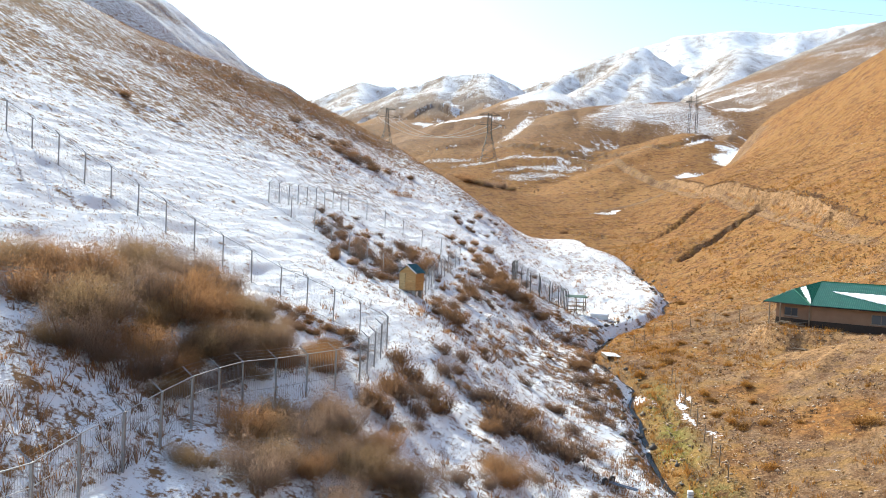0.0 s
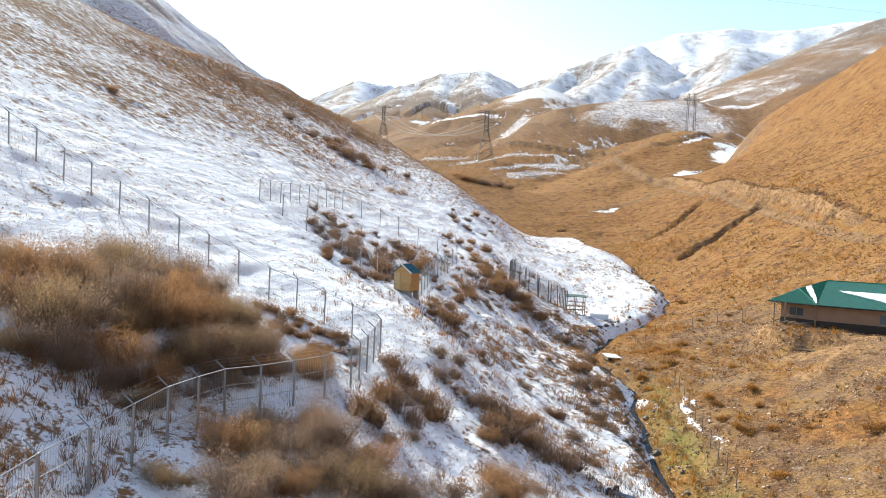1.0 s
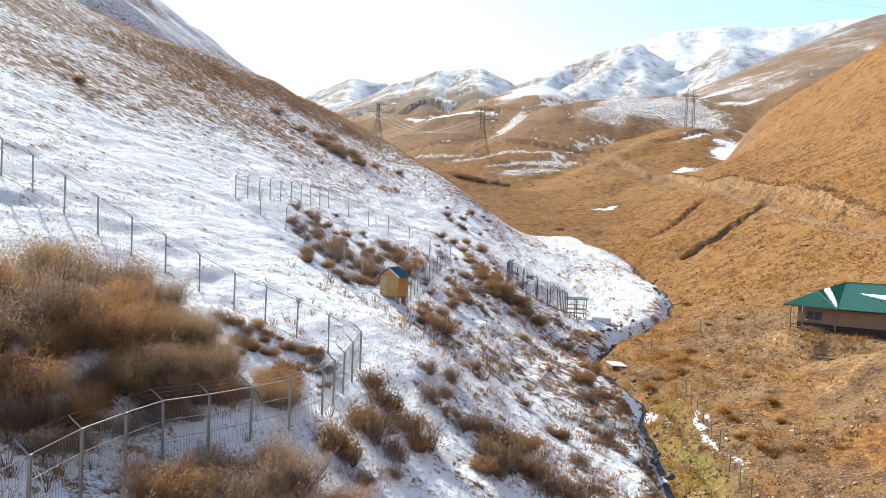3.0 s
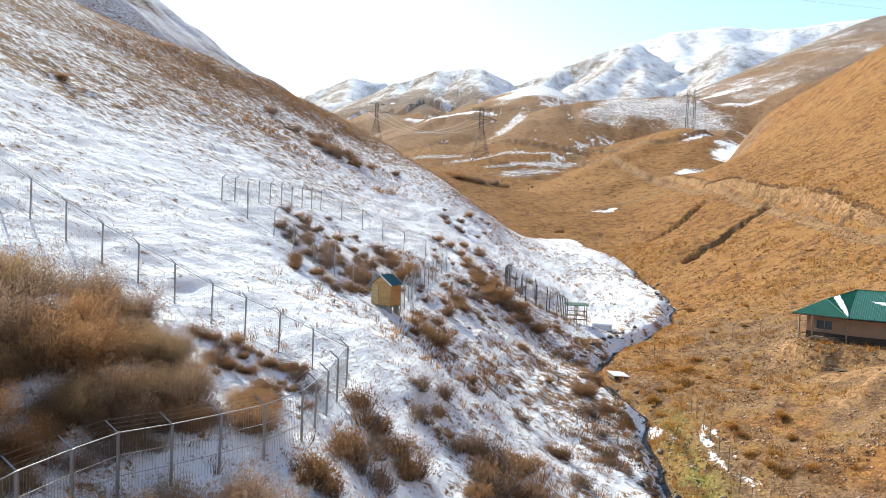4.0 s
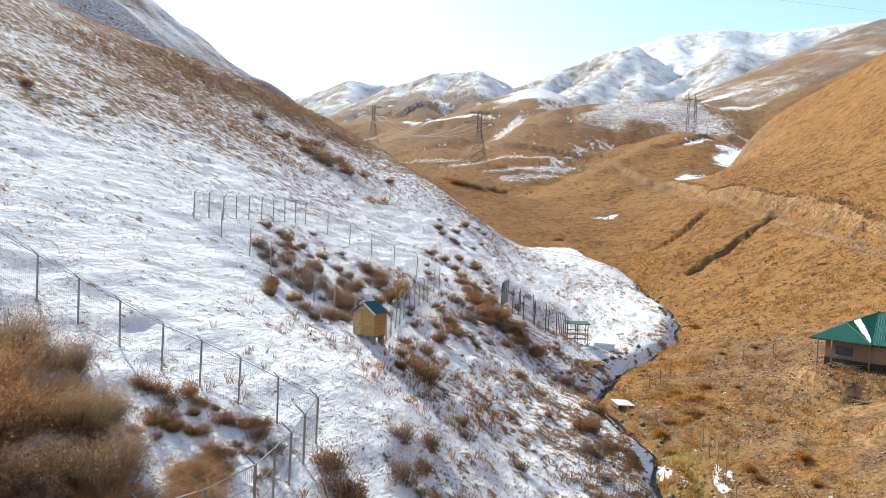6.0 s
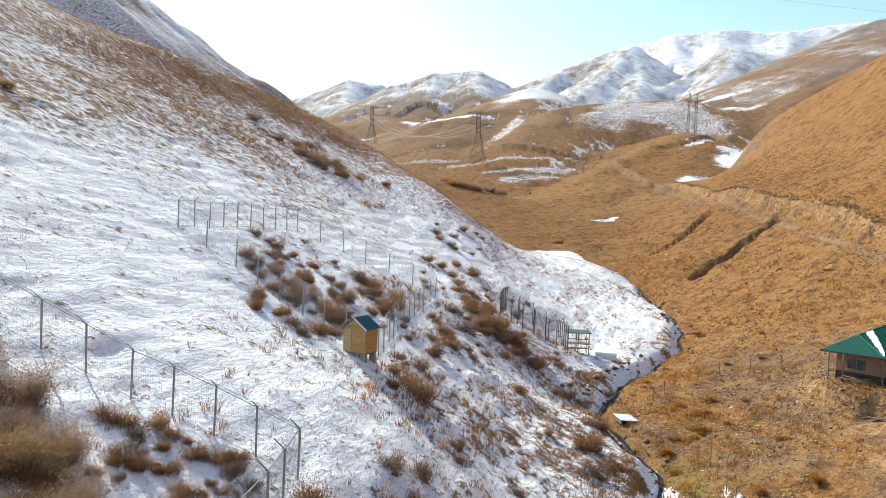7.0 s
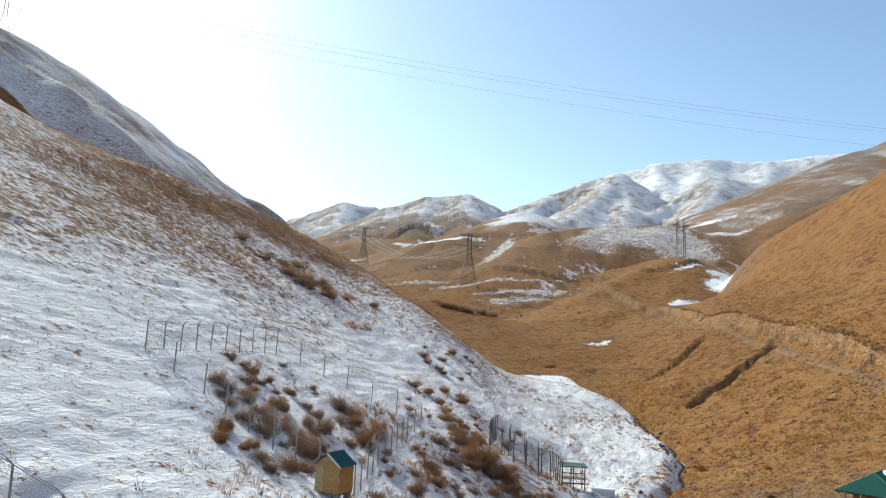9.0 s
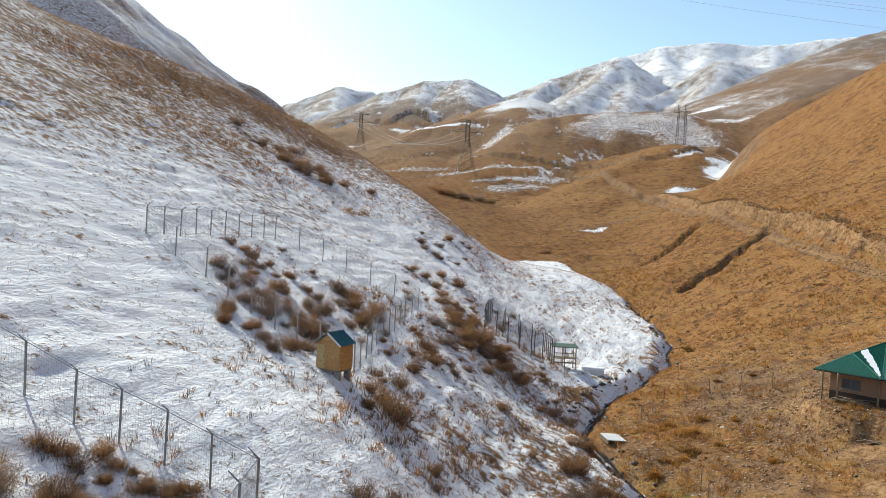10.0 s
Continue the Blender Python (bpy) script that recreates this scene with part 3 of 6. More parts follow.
# ---------------------------------------------------------------- helpers for things
def thing(name, label, category, x, y, z=None, turn=0.0, group=""):
    ob = new(name)
    ob.empty_display_size = 0.3
    ob.matrix_world = pose(x, y, ground_z(x, y) if z is None else z, 0, 0, turn)
    return tagged(ob, label, category, group)


def mesh_of(name, bm, mat):
    me = bpy.data.meshes.new(name)
    bm.normal_update()
    bm.to_mesh(me)
    bm.free()
    me.materials.append(mat)
    return me


def part(name, bm, mat, parent, label="", m=None):
    """Links a bmesh (or a mesh that others share) as one part under a thing or a part."""
    ob = new(name, mesh_of(name, bm, mat) if isinstance(bm, bmesh.types.BMesh) else bm)
    ob.parent = parent
    if m is not None:
        ob.matrix_local = m
    return tagged(ob, label) if label else ob


def box(bm, x0, x1, y0, y1, z0, z1, m=None, bevel=0.0):
    t = Matrix.LocRotScale(((x0 + x1) / 2, (y0 + y1) / 2, (z0 + z1) / 2), None, (x1 - x0, y1 - y0, z1 - z0))
    made = bmesh.ops.create_cube(bm, size=1, matrix=(m @ t) if m is not None else t)
    if bevel:
        edges = list({e for v in made["verts"] for e in v.link_edges})
        bmesh.ops.bevel(bm, geom=edges, offset=bevel, segments=1, affect="EDGES")
    return made


def rod(bm, a, b, r, sides=5, r2=None):
    a, b = Vector(a), Vector(b)
    d = b - a
    q = d.to_track_quat("Z", "Y").to_matrix()
    r2 = r if r2 is None else r2
    rings = []
    for p, rr in ((a, r), (b, r2)):
        rings.append([bm.verts.new(p + q @ Vector((rr * math.cos(2 * math.pi * k / sides), rr * math.sin(2 * math.pi * k / sides), 0))) for k in range(sides)])
    for k in range(sides):
        bm.faces.new((rings[0][k], rings[0][(k + 1) % sides], rings[1][(k + 1) % sides], rings[1][k]))
    if sides > 3:
        bm.faces.new(rings[1])
        bm.faces.new(rings[0][::-1])


def soup(name, verts, tris, mat, per_tuft=None):
    """A mesh from arrays of vertices and triangles."""
    me = bpy.data.meshes.new(name)
    me.vertices.add(len(verts))
    me.vertices.foreach_set("co", np.asarray(verts, np.float32).reshape(-1))
    me.loops.add(tris.size)
    me.loops.foreach_set("vertex_index", tris.reshape(-1).astype(np.int32))
    me.polygons.add(len(tris))
    me.polygons.foreach_set("loop_start", np.arange(0, tris.size, 3))
    me.update(calc_edges=True)
    if per_tuft is not None:
        at = me.attributes.new("shade", "FLOAT", "POINT")
        at.data.foreach_set("value", per_tuft.astype(np.float32))
    me.materials.append(mat)
    return me


# ---------------------------------------------------------------- surfaces of things
galvanised = plain("galvanised_steel", (0.33, 0.33, 0.33), 0.45, 0.6, 0.2, 3.0)
wire_grey = plain("wire_grey", (0.42, 0.42, 0.42), 0.5, 0.5, 0.15, 4.0)
pale_wire = plain("pale_wire", (0.62, 0.62, 0.6), 0.5, 0.2, 0.1, 4.0)
dark_steel = plain("dark_steel", (0.10, 0.10, 0.095), 0.55, 0.5, 0.3, 2.0)
green_paint = plain("green_paint", (0.011, 0.112, 0.068), 0.42, 0.0, 0.2, 1.2)
teal_paint = plain("teal_paint", (0.012, 0.105, 0.125), 0.4, 0.0, 0.2, 2.0)
old_snow = plain("old_snow", (0.84, 0.85, 0.88), 0.85, 0.0, 0.05, 3.0, 0.5)
concrete = plain("concrete", (0.30, 0.28, 0.26), 0.9, 0.0, 0.25, 4.0, 0.5)
stone_grey = plain("stone_grey", (0.50, 0.36, 0.235), 0.9, 0.0, 0.3, 2.0, 0.6)
dark_hole = plain("dark_inside", (0.02, 0.018, 0.016), 0.8, 0.0, 0.2, 2.0)
rubber = plain("rubber", (0.025, 0.025, 0.027), 0.8, 0.0, 0.2, 6.0)
white_board = plain("white_board", (0.72, 0.72, 0.70), 0.6, 0.0, 0.12, 2.0)
weathered = plain("weathered_wood", (0.22, 0.165, 0.11), 0.85, 0.0, 0.35, 5.0, 0.5)


def timber(name, base):
    """Sawn timber: grain along the board, boards that differ."""
    m, nt, bs = material(name)
    co = nt.nodes.new("ShaderNodeTexCoord").outputs["Object"]
    mp = node(nt, "ShaderNodeMapping")
    mp.inputs["Scale"].default_value = (0.7, 0.7, 9.0)
    nt.links.new(co, mp.inputs["Vector"])
    grain = noise_tex(nt, mp.outputs[0], 3.0, 6, 0.6)
    rnd = nt.nodes.new("ShaderNodeObjectInfo").outputs["Random"]
    c = mixed(nt, ramp(nt, grain, [(0.3, (0, 0, 0)), (0.68, (1, 1, 1))]), tuple(v * 0.5 for v in base), base)
    c = mixed(nt, maths(nt, "MULTIPLY", rnd, 0.65), c, tuple(v * f for v, f in zip(base, (0.62, 0.5, 0.4))))
    knots = noise_tex(nt, co, 7.0, 2, 0.5)
    c = mixed(nt, maths(nt, "MULTIPLY", ramp(nt, knots, [(0.62, (0, 0, 0)), (0.72, (1, 1, 1))]), 0.6), c, tuple(v * 0.3 for v in base))
    nt.links.new(c, bs.inputs["Base Color"])
    bs.inputs["Roughness"].default_value = 0.75
    bump(nt, bs, grain, 0.3, 0.01)
    return m


pine = timber("fresh_pine", (0.66, 0.40, 0.155))


def plaster_material():
    """Mud brick wall with thin courses."""
    m, nt, bs = material("mud_brick")
    co = nt.nodes.new("ShaderNodeTexCoord").outputs["Object"]
    n1, n2 = noise_tex(nt, co, 1.1, 5), noise_tex(nt, co, 14, 4)
    c = mixed(nt, n1, (0.24, 0.135, 0.08), (0.42, 0.255, 0.155))
    c = mixed(nt, maths(nt, "MULTIPLY", n2, 0.5), c, (0.20, 0.13, 0.085))
    nt.links.new(c, bs.inputs["Base Color"])
    bs.inputs["Roughness"].default_value = 0.95
    bump(nt, bs, n2, 0.5, 0.03)
    return m


mud_brick = plaster_material()


def glass_material():
    m, nt, bs = material("window_glass")
    bs.inputs["Base Color"].default_value = (0.05, 0.06, 0.07, 1)
    bs.inputs["Roughness"].default_value = 0.05
    bs.inputs["Specular IOR Level"].default_value = 0.6
    return m


glass = glass_material()


def twig_material(name, dark, light, through_=0.45):
    """Dry leaves, twigs and blades: light passes partly through them."""
    m, nt, bs = material(name)
    at = nt.nodes.new("ShaderNodeAttribute")
    at.attribute_name = "shade"
    rnd = nt.nodes.new("ShaderNodeObjectInfo").outputs["Random"]
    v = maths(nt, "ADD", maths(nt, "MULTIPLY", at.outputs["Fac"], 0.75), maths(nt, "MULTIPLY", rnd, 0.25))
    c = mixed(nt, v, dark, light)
    df, tr, mx = nt.nodes.new("ShaderNodeBsdfDiffuse"), nt.nodes.new("ShaderNodeBsdfTranslucent"), nt.nodes.new("ShaderNodeMixShader")
    nt.links.new(c, df.inputs["Color"])
    nt.links.new(c, tr.inputs["Color"])
    mx.inputs[0].default_value = through_
    nt.links.new(df.outputs[0], mx.inputs[1])
    nt.links.new(tr.outputs[0], mx.inputs[2])
    nt.links.new(mx.outputs[0], nt.nodes["Material Output"].inputs["Surface"])
    nt.nodes.remove(bs)
    return m


bark = twig_material("twig_bark", (0.06, 0.042, 0.033), (0.22, 0.16, 0.12), 0.15)
stalk = twig_material("dry_stalk", (0.14, 0.088, 0.06), (0.38, 0.25, 0.16), 0.25)
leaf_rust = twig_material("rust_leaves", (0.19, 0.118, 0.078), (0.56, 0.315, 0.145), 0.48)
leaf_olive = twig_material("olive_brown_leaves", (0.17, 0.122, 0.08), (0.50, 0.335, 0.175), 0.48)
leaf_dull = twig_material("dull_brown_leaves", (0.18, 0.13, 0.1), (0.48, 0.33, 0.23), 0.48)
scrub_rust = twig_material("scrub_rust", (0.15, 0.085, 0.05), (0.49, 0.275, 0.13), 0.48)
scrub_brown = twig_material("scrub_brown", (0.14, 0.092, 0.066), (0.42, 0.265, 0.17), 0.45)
straw = twig_material("dry_grass", (0.12, 0.055, 0.018), (0.48, 0.26, 0.085), 0.35)
orange_weed = twig_material("orange_weed", (0.26, 0.12, 0.035), (0.62, 0.33, 0.09), 0.4)
rust_grass = twig_material("rust_grass", (0.17, 0.085, 0.04), (0.48, 0.26, 0.11), 0.4)


# ---------------------------------------------------------------- fences
def bays(line, spacing):
    """Posts at about even steps along a line on the plan; corners always get one."""
    pts = []
    for (ax, ay), (bx, by) in zip(line, line[1:]):
        n = max(1, round(math.hypot(bx - ax, by - ay) / spacing))
        pts += [(ax + (bx - ax) * k / n, ay + (by - ay) * k / n) for k in range(n)]
    return pts + [line[-1]]


def fence(name, label, line, height, spacing, inward, bar_step, bar_r, rails, post_r, group, rows=0.0, arm=0.42, mat=None, square=True):
    mat = mat or galvanised
    pts = bays(line, spacing)
    x0, y0 = pts[0]
    z0 = ground_z(x0, y0)
    top = thing(name, label, "fence", x0, y0, z0, group=group)
    bm = bmesh.new()
    if square:
        box(bm, -post_r, post_r, -post_r, post_r, -0.5, height, bevel=post_r * 0.2)
        box(bm, -post_r * 1.15, post_r * 1.15, -post_r * 1.15, post_r * 1.15, height, height + 0.015)
    else:
        rod(bm, (0, 0, -0.5), (0, 0, height), post_r, 7)
    post_mesh = mesh_of("post", bm, mat)
    bm = bmesh.new()
    rod(bm, (0, 0, 0), (arm * 0.75, 0, arm * 0.66), post_r * 0.75, 4, post_r * 0.6)
    arm_mesh = mesh_of("arm", bm, mat)
    rng = random.Random(len(pts) * 7)
    tips = []
    heads = []
    for k, (x, y) in enumerate(pts):
        z = ground_z(x, y)
        lean = pose(x - x0, y - y0, z - z0, rng.uniform(-1, 1), rng.uniform(-1, 1), 0)
        post = part("post", post_mesh, mat, top, m=lean)
        heads.append(Vector((x - x0, y - y0, z - z0)))
        if arm and inward:
            ux, uy = inward(x, y)
            part("arm", arm_mesh, mat, post, m=pose(0, 0, height - 0.02, 0, 0, math.degrees(math.atan2(uy, ux))))
            tips.append((heads[-1] + Vector((0, 0, height)), Vector((ux * arm * 0.75, uy * arm * 0.75, arm * 0.66))))
    for a, b in zip(heads, heads[1:]):
        run = (b - a).length
        for h, r in rails:
            bm = bmesh.new()
            rod(bm, (0, 0, h), b - a + Vector((0, 0, h)), r, 5)
            part("rail", bm, wire_grey, top, m=Matrix.Translation(a))
        if bar_step:
            bm = bmesh.new()
            n = int(run / bar_step)
            for k in range(1, n):
                p = (b - a) * (k / n)
                g = ground_z(x0 + a.x + p.x, y0 + a.y + p.y) - z0 - a.z
                low = max(p.z + 0.05, min(g + 0.03, p.z + 0.5))
                rod(bm, (p.x, p.y, low), (p.x, p.y, p.z + height - 0.06), bar_r, 3)
            if rows:
                h = 0.1
                while h < height - 0.05:
                    rod(bm, (0, 0, h), b - a + Vector((0, 0, h)), bar_r, 3)
                    h += rows
            part("mesh_panel", bm, wire_grey, top, m=Matrix.Translation(a))
    if tips:
        for f in (0.35, 0.65, 0.97):
            bm = bmesh.new()
            for (p, u), (q, v) in zip(tips, tips[1:]):
                rod(bm, p + u * f, q + v * f, 0.006, 3)
            part("barbed_strand", bm, wire_grey, top)
    return top


def towards(cx, cy):
    def way(x, y):
        d = math.hypot(cx - x, cy - y)
        return (cx - x) / d, (cy - y) / d
    return way


fence("bar_fence", "galvanised steel bar fence with barbed outriggers beside brown shrubs", [(-13.9, 13.5), (-13.0, 22.4), (-12.3, 26.9), (-11.1, 33.1), (-8.74, 36.0), (-7.6, 37.8), (-6.7, 40.3), (-6.2, 48.2)], 2.2, 2.0,
      lambda x, y: (-1.0, 0.05), 0.115, 0.006, [(2.2, 0.026), (1.45, 0.014), (0.75, 0.014)], 0.045, "fences", arm=0.62)
fence("mesh_fence", "galvanised mesh fence climbing the snowy slope", [(-6.2, 48.2), (-13.7, 48.4), (-24.0, 48.6), (-38.0, 49.4), (-52.0, 50.5)], 2.2, 2.0,
      lambda x, y: (-0.5, -0.85), 0.11, 0.003, [(2.15, 0.02), (0.06, 0.012)], 0.038, "fences", rows=0.16)
PEN = [(-5.5, 69.0), (-5.0, 77.5), (-3.7, 89.3), (-2.8, 95.0), (-10.4, 94.5), (-17.4, 92.6), (-20.3, 82.0), (-22.3, 73.8), (-17.0, 72.0), (-11.0, 68.8), (-7.6, 67.4)]
fence("pen_fence", "steel mesh pen fence enclosing shrubs on the snow slope", PEN, 2.15, 2.35,
      towards(-12, 81), 0.15, 0.004, [(2.1, 0.016), (0.08, 0.014)], 0.042, "fences", rows=0.2)
CAGE = [(4.4, 101.2), (8.4, 101.0), (12.5, 102.4), (12.4, 110.8), (5.6, 110.4), (4.4, 101.2)]
fence("cage_fence", "tall dark steel mesh cage standing on snow", CAGE, 2.8, 1.6,
      towards(8.5, 108), 0.25, 0.004, [(2.75, 0.02), (1.4, 0.015), (0.08, 0.015)], 0.05, "fences", rows=0.35, mat=dark_steel)


fence("cage_fence", "dark steel mesh partition inside a cage on snow", [(4.8, 104.6), (8.6, 104.6), (12.4, 105.6)], 2.8, 1.6,
      towards(8.5, 112), 0.25, 0.004, [(2.75, 0.02), (0.08, 0.015)], 0.05, "fences", rows=0.35, mat=dark_steel)


def stake_fence(label, line, spacing, seed):
    pts = bays(line, spacing)
    x0, y0 = pts[0]
    z0 = ground_z(x0, y0)
    top = thing("stake_fence", label, "fence", x0, y0, z0, group="stake fences")
    rng = random.Random(seed)
    tips = []
    for x, y in pts:
        z = ground_z(x, y)
        bm = bmesh.new()
        h = rng.uniform(1.35, 1.7)
        rod(bm, (0, 0, -0.3), (rng.uniform(-0.06, 0.06), rng.uniform(-0.06, 0.06), h), 0.045, 6, 0.035)
        part("stake", bm, weathered, top, m=pose(x - x0, y - y0, z - z0))
        tips.append(Vector((x - x0, y - y0, z - z0)))
    for h in (0.5, 1.2):
        bm = bmesh.new()
        for a, b in zip(tips, tips[1:]):
            rod(bm, a + Vector((0, 0, h)), b + Vector((0, 0, h)), 0.006, 3)
        part("wire", bm, dark_steel, top)


stake_fence("weathered wooden stakes with wire along a dirt path", [(17.6, 50.0), (18.2, 57.5), (19.0, 66.0), (19.6, 73.0)], 2.6, 3)
stake_fence("weathered wooden stakes crossing the brown bank", [(19.2, 89.0), (22.5, 93.5), (27.5, 95.0), (33.0, 93.0)], 2.4, 4)


# ---------------------------------------------------------------- wooden hut on piers
def build_hut():
    w, d, eave, ridge_h = 1.66, 1.55, 1.62, 2.25
    z = 10.30
    top = thing("wooden_hut", "small pale pine hut with teal metal roof on concrete blocks", "hut", -6.32, 65.68, z, -22)
    rng = random.Random(5)

    def boards(side, length, place, x_from=0.0):
        n = 9
        step_ = eave / n
        for k in range(n):
            bm = bmesh.new()
            out = rng.uniform(0, 0.012)
            box(bm, x_from, length, -0.03 - out, 0, k * step_ + 0.004, (k + 1) * step_ - 0.004, bevel=0.006)
            part("plank", bm, pine, side, m=place)
    front = part("front_wall", _panel(w - 0.02, eave, ridge_h), pine, top, m=pose(-w / 2 + 0.01, -d / 2 + 0.01, 0))
    boards(front, w, pose(-0.01, -0.01, 0), 0.62)
    right = part("side_wall", _panel(d - 0.02, eave, eave), pine, top, m=pose(w / 2 - 0.01, -d / 2 + 0.01, 0, 0, 0, 90))
    boards(right, d, pose(-0.01, -0.01, 0))
    left = part("side_wall", _panel(d - 0.02, eave, eave), pine, top, m=pose(-w / 2 + 0.01, d / 2 - 0.01, 0, 0, 0, -90))
    boards(left, d, pose(-0.01, -0.01, 0))
    back = part("back_wall", _panel(w - 0.02, eave, ridge_h), pine, top, m=pose(w / 2 - 0.01, d / 2 - 0.01, 0, 0, 0, 180))
    boards(back, w, pose(-0.01, -0.01, 0))
    for k in range(3):
        bm = bmesh.new()
        h0, h1 = eave + k * 0.2, min(eave + (k + 1) * 0.2 - 0.01, ridge_h - 0.03)
        half0, half1 = (ridge_h - h0) / (ridge_h - eave) * w / 2, (ridge_h - h1) / (ridge_h - eave) * w / 2
        vs = [bm.verts.new(p) for p in ((-half0, 0, h0), (half0, 0, h0), (half1, 0, h1), (-half1, 0, h1), (-half0, -0.03, h0), (half0, -0.03, h0), (half1, -0.03, h1), (-half1, -0.03, h1))]
        for f in ((0, 3, 2, 1), (4, 5, 6, 7), (0, 1, 5, 4), (1, 2, 6, 5), (2, 3, 7, 6), (3, 0, 4, 7)):
            bm.faces.new([vs[i] for i in f])
        part("gable_plank", bm, pine, top, m=pose(0, -d / 2, 0))
    bm = bmesh.new()
    box(bm, 0.03, 0.6, -0.05, -0.005, 0.03, eave - 0.08, bevel=0.008)
    door = part("door", bm, timber("pale_door", (0.66, 0.47, 0.22)), top, "plain pale board door", m=pose(-w / 2, -d / 2, 0))
    bm = bmesh.new()
    box(bm, 0.5, 0.53, -0.08, -0.05, 0.7, 0.85, bevel=0.004)
    part("handle", bm, dark_steel, door)
    bm = bmesh.new()
    box(bm, -w / 2, w / 2, -d / 2, d / 2, -0.1, 0.0)
    part("floor_frame", bm, weathered, top)
    # roof: two sheets with ribs
    over = 0.16
    for side in (-1, 1):
        bm = bmesh.new()
        run = w / 2 + over
        rise = (ridge_h - eave) / (w / 2) * run
        m = pose(0, 0, ridge_h + 0.05) @ (pose(0, 0, 0) if side > 0 else pose(0, 0, 0, 0, 0, 180))
        ln = math.hypot(run, rise)
        tilt = m @ pose(0, 0, 0, 0, math.degrees(math.atan2(rise, run)), 0)
        box(bm, 0, ln, -d / 2 - over, d / 2 + over, -0.02, 0.0, tilt)
        k = -d / 2 - over
        while k < d / 2 + over:
            box(bm, 0, ln, k, k + 0.03, 0.0, 0.022, tilt)
            k += 0.145
        sheet = part("roof_sheet", bm, teal_paint, top, "teal ribbed metal sheet")
        bm = bmesh.new()
        box(bm, 0, ln, -d / 2 - over - 0.025, -d / 2 - over - 0.003, -0.09, 0.012, tilt)
        part("barge_board", bm, white_board, sheet, "white painted board")
    bm = bmesh.new()
    rod(bm, (0, -d / 2 - over, ridge_h + 0.06), (0, d / 2 + over, ridge_h + 0.06), 0.035, 6)
    part("ridge_cap", bm, teal_paint, top)
    for px, py in ((-0.6, -0.55), (0.62, -0.6), (0.62, 0.6), (-0.6, 0.6), (0.1, -0.55)):
        bm = bmesh.new()
        for k in range(4):
            box(bm, -0.2, 0.2, -0.12, 0.12, -0.1 - 0.2 * (k + 1) + 0.008, -0.1 - 0.2 * k, bevel=0.012)
        part("block_pier", bm, concrete, top, "grey concrete blocks", m=pose(px, py, 0))


def _panel(length, low, high):
    """A wall board of some thickness, with a gable where high is above low."""
    bm = bmesh.new()
    out = [(0, 0), (length, 0), (length, low)] + ([(length / 2, high)] if high > low else []) + [(0, low)]
    f = bm.faces.new([bm.verts.new((x, 0, z)) for x, z in out])
    g = bmesh.ops.extrude_face_region(bm, geom=[f])
    bmesh.ops.translate(bm, vec=(0, 0.04, 0), verts=[v for v in g["geom"] if isinstance(v, bmesh.types.BMVert)])
    bmesh.ops.recalc_face_normals(bm, faces=bm.faces)
    return bm


build_hut()


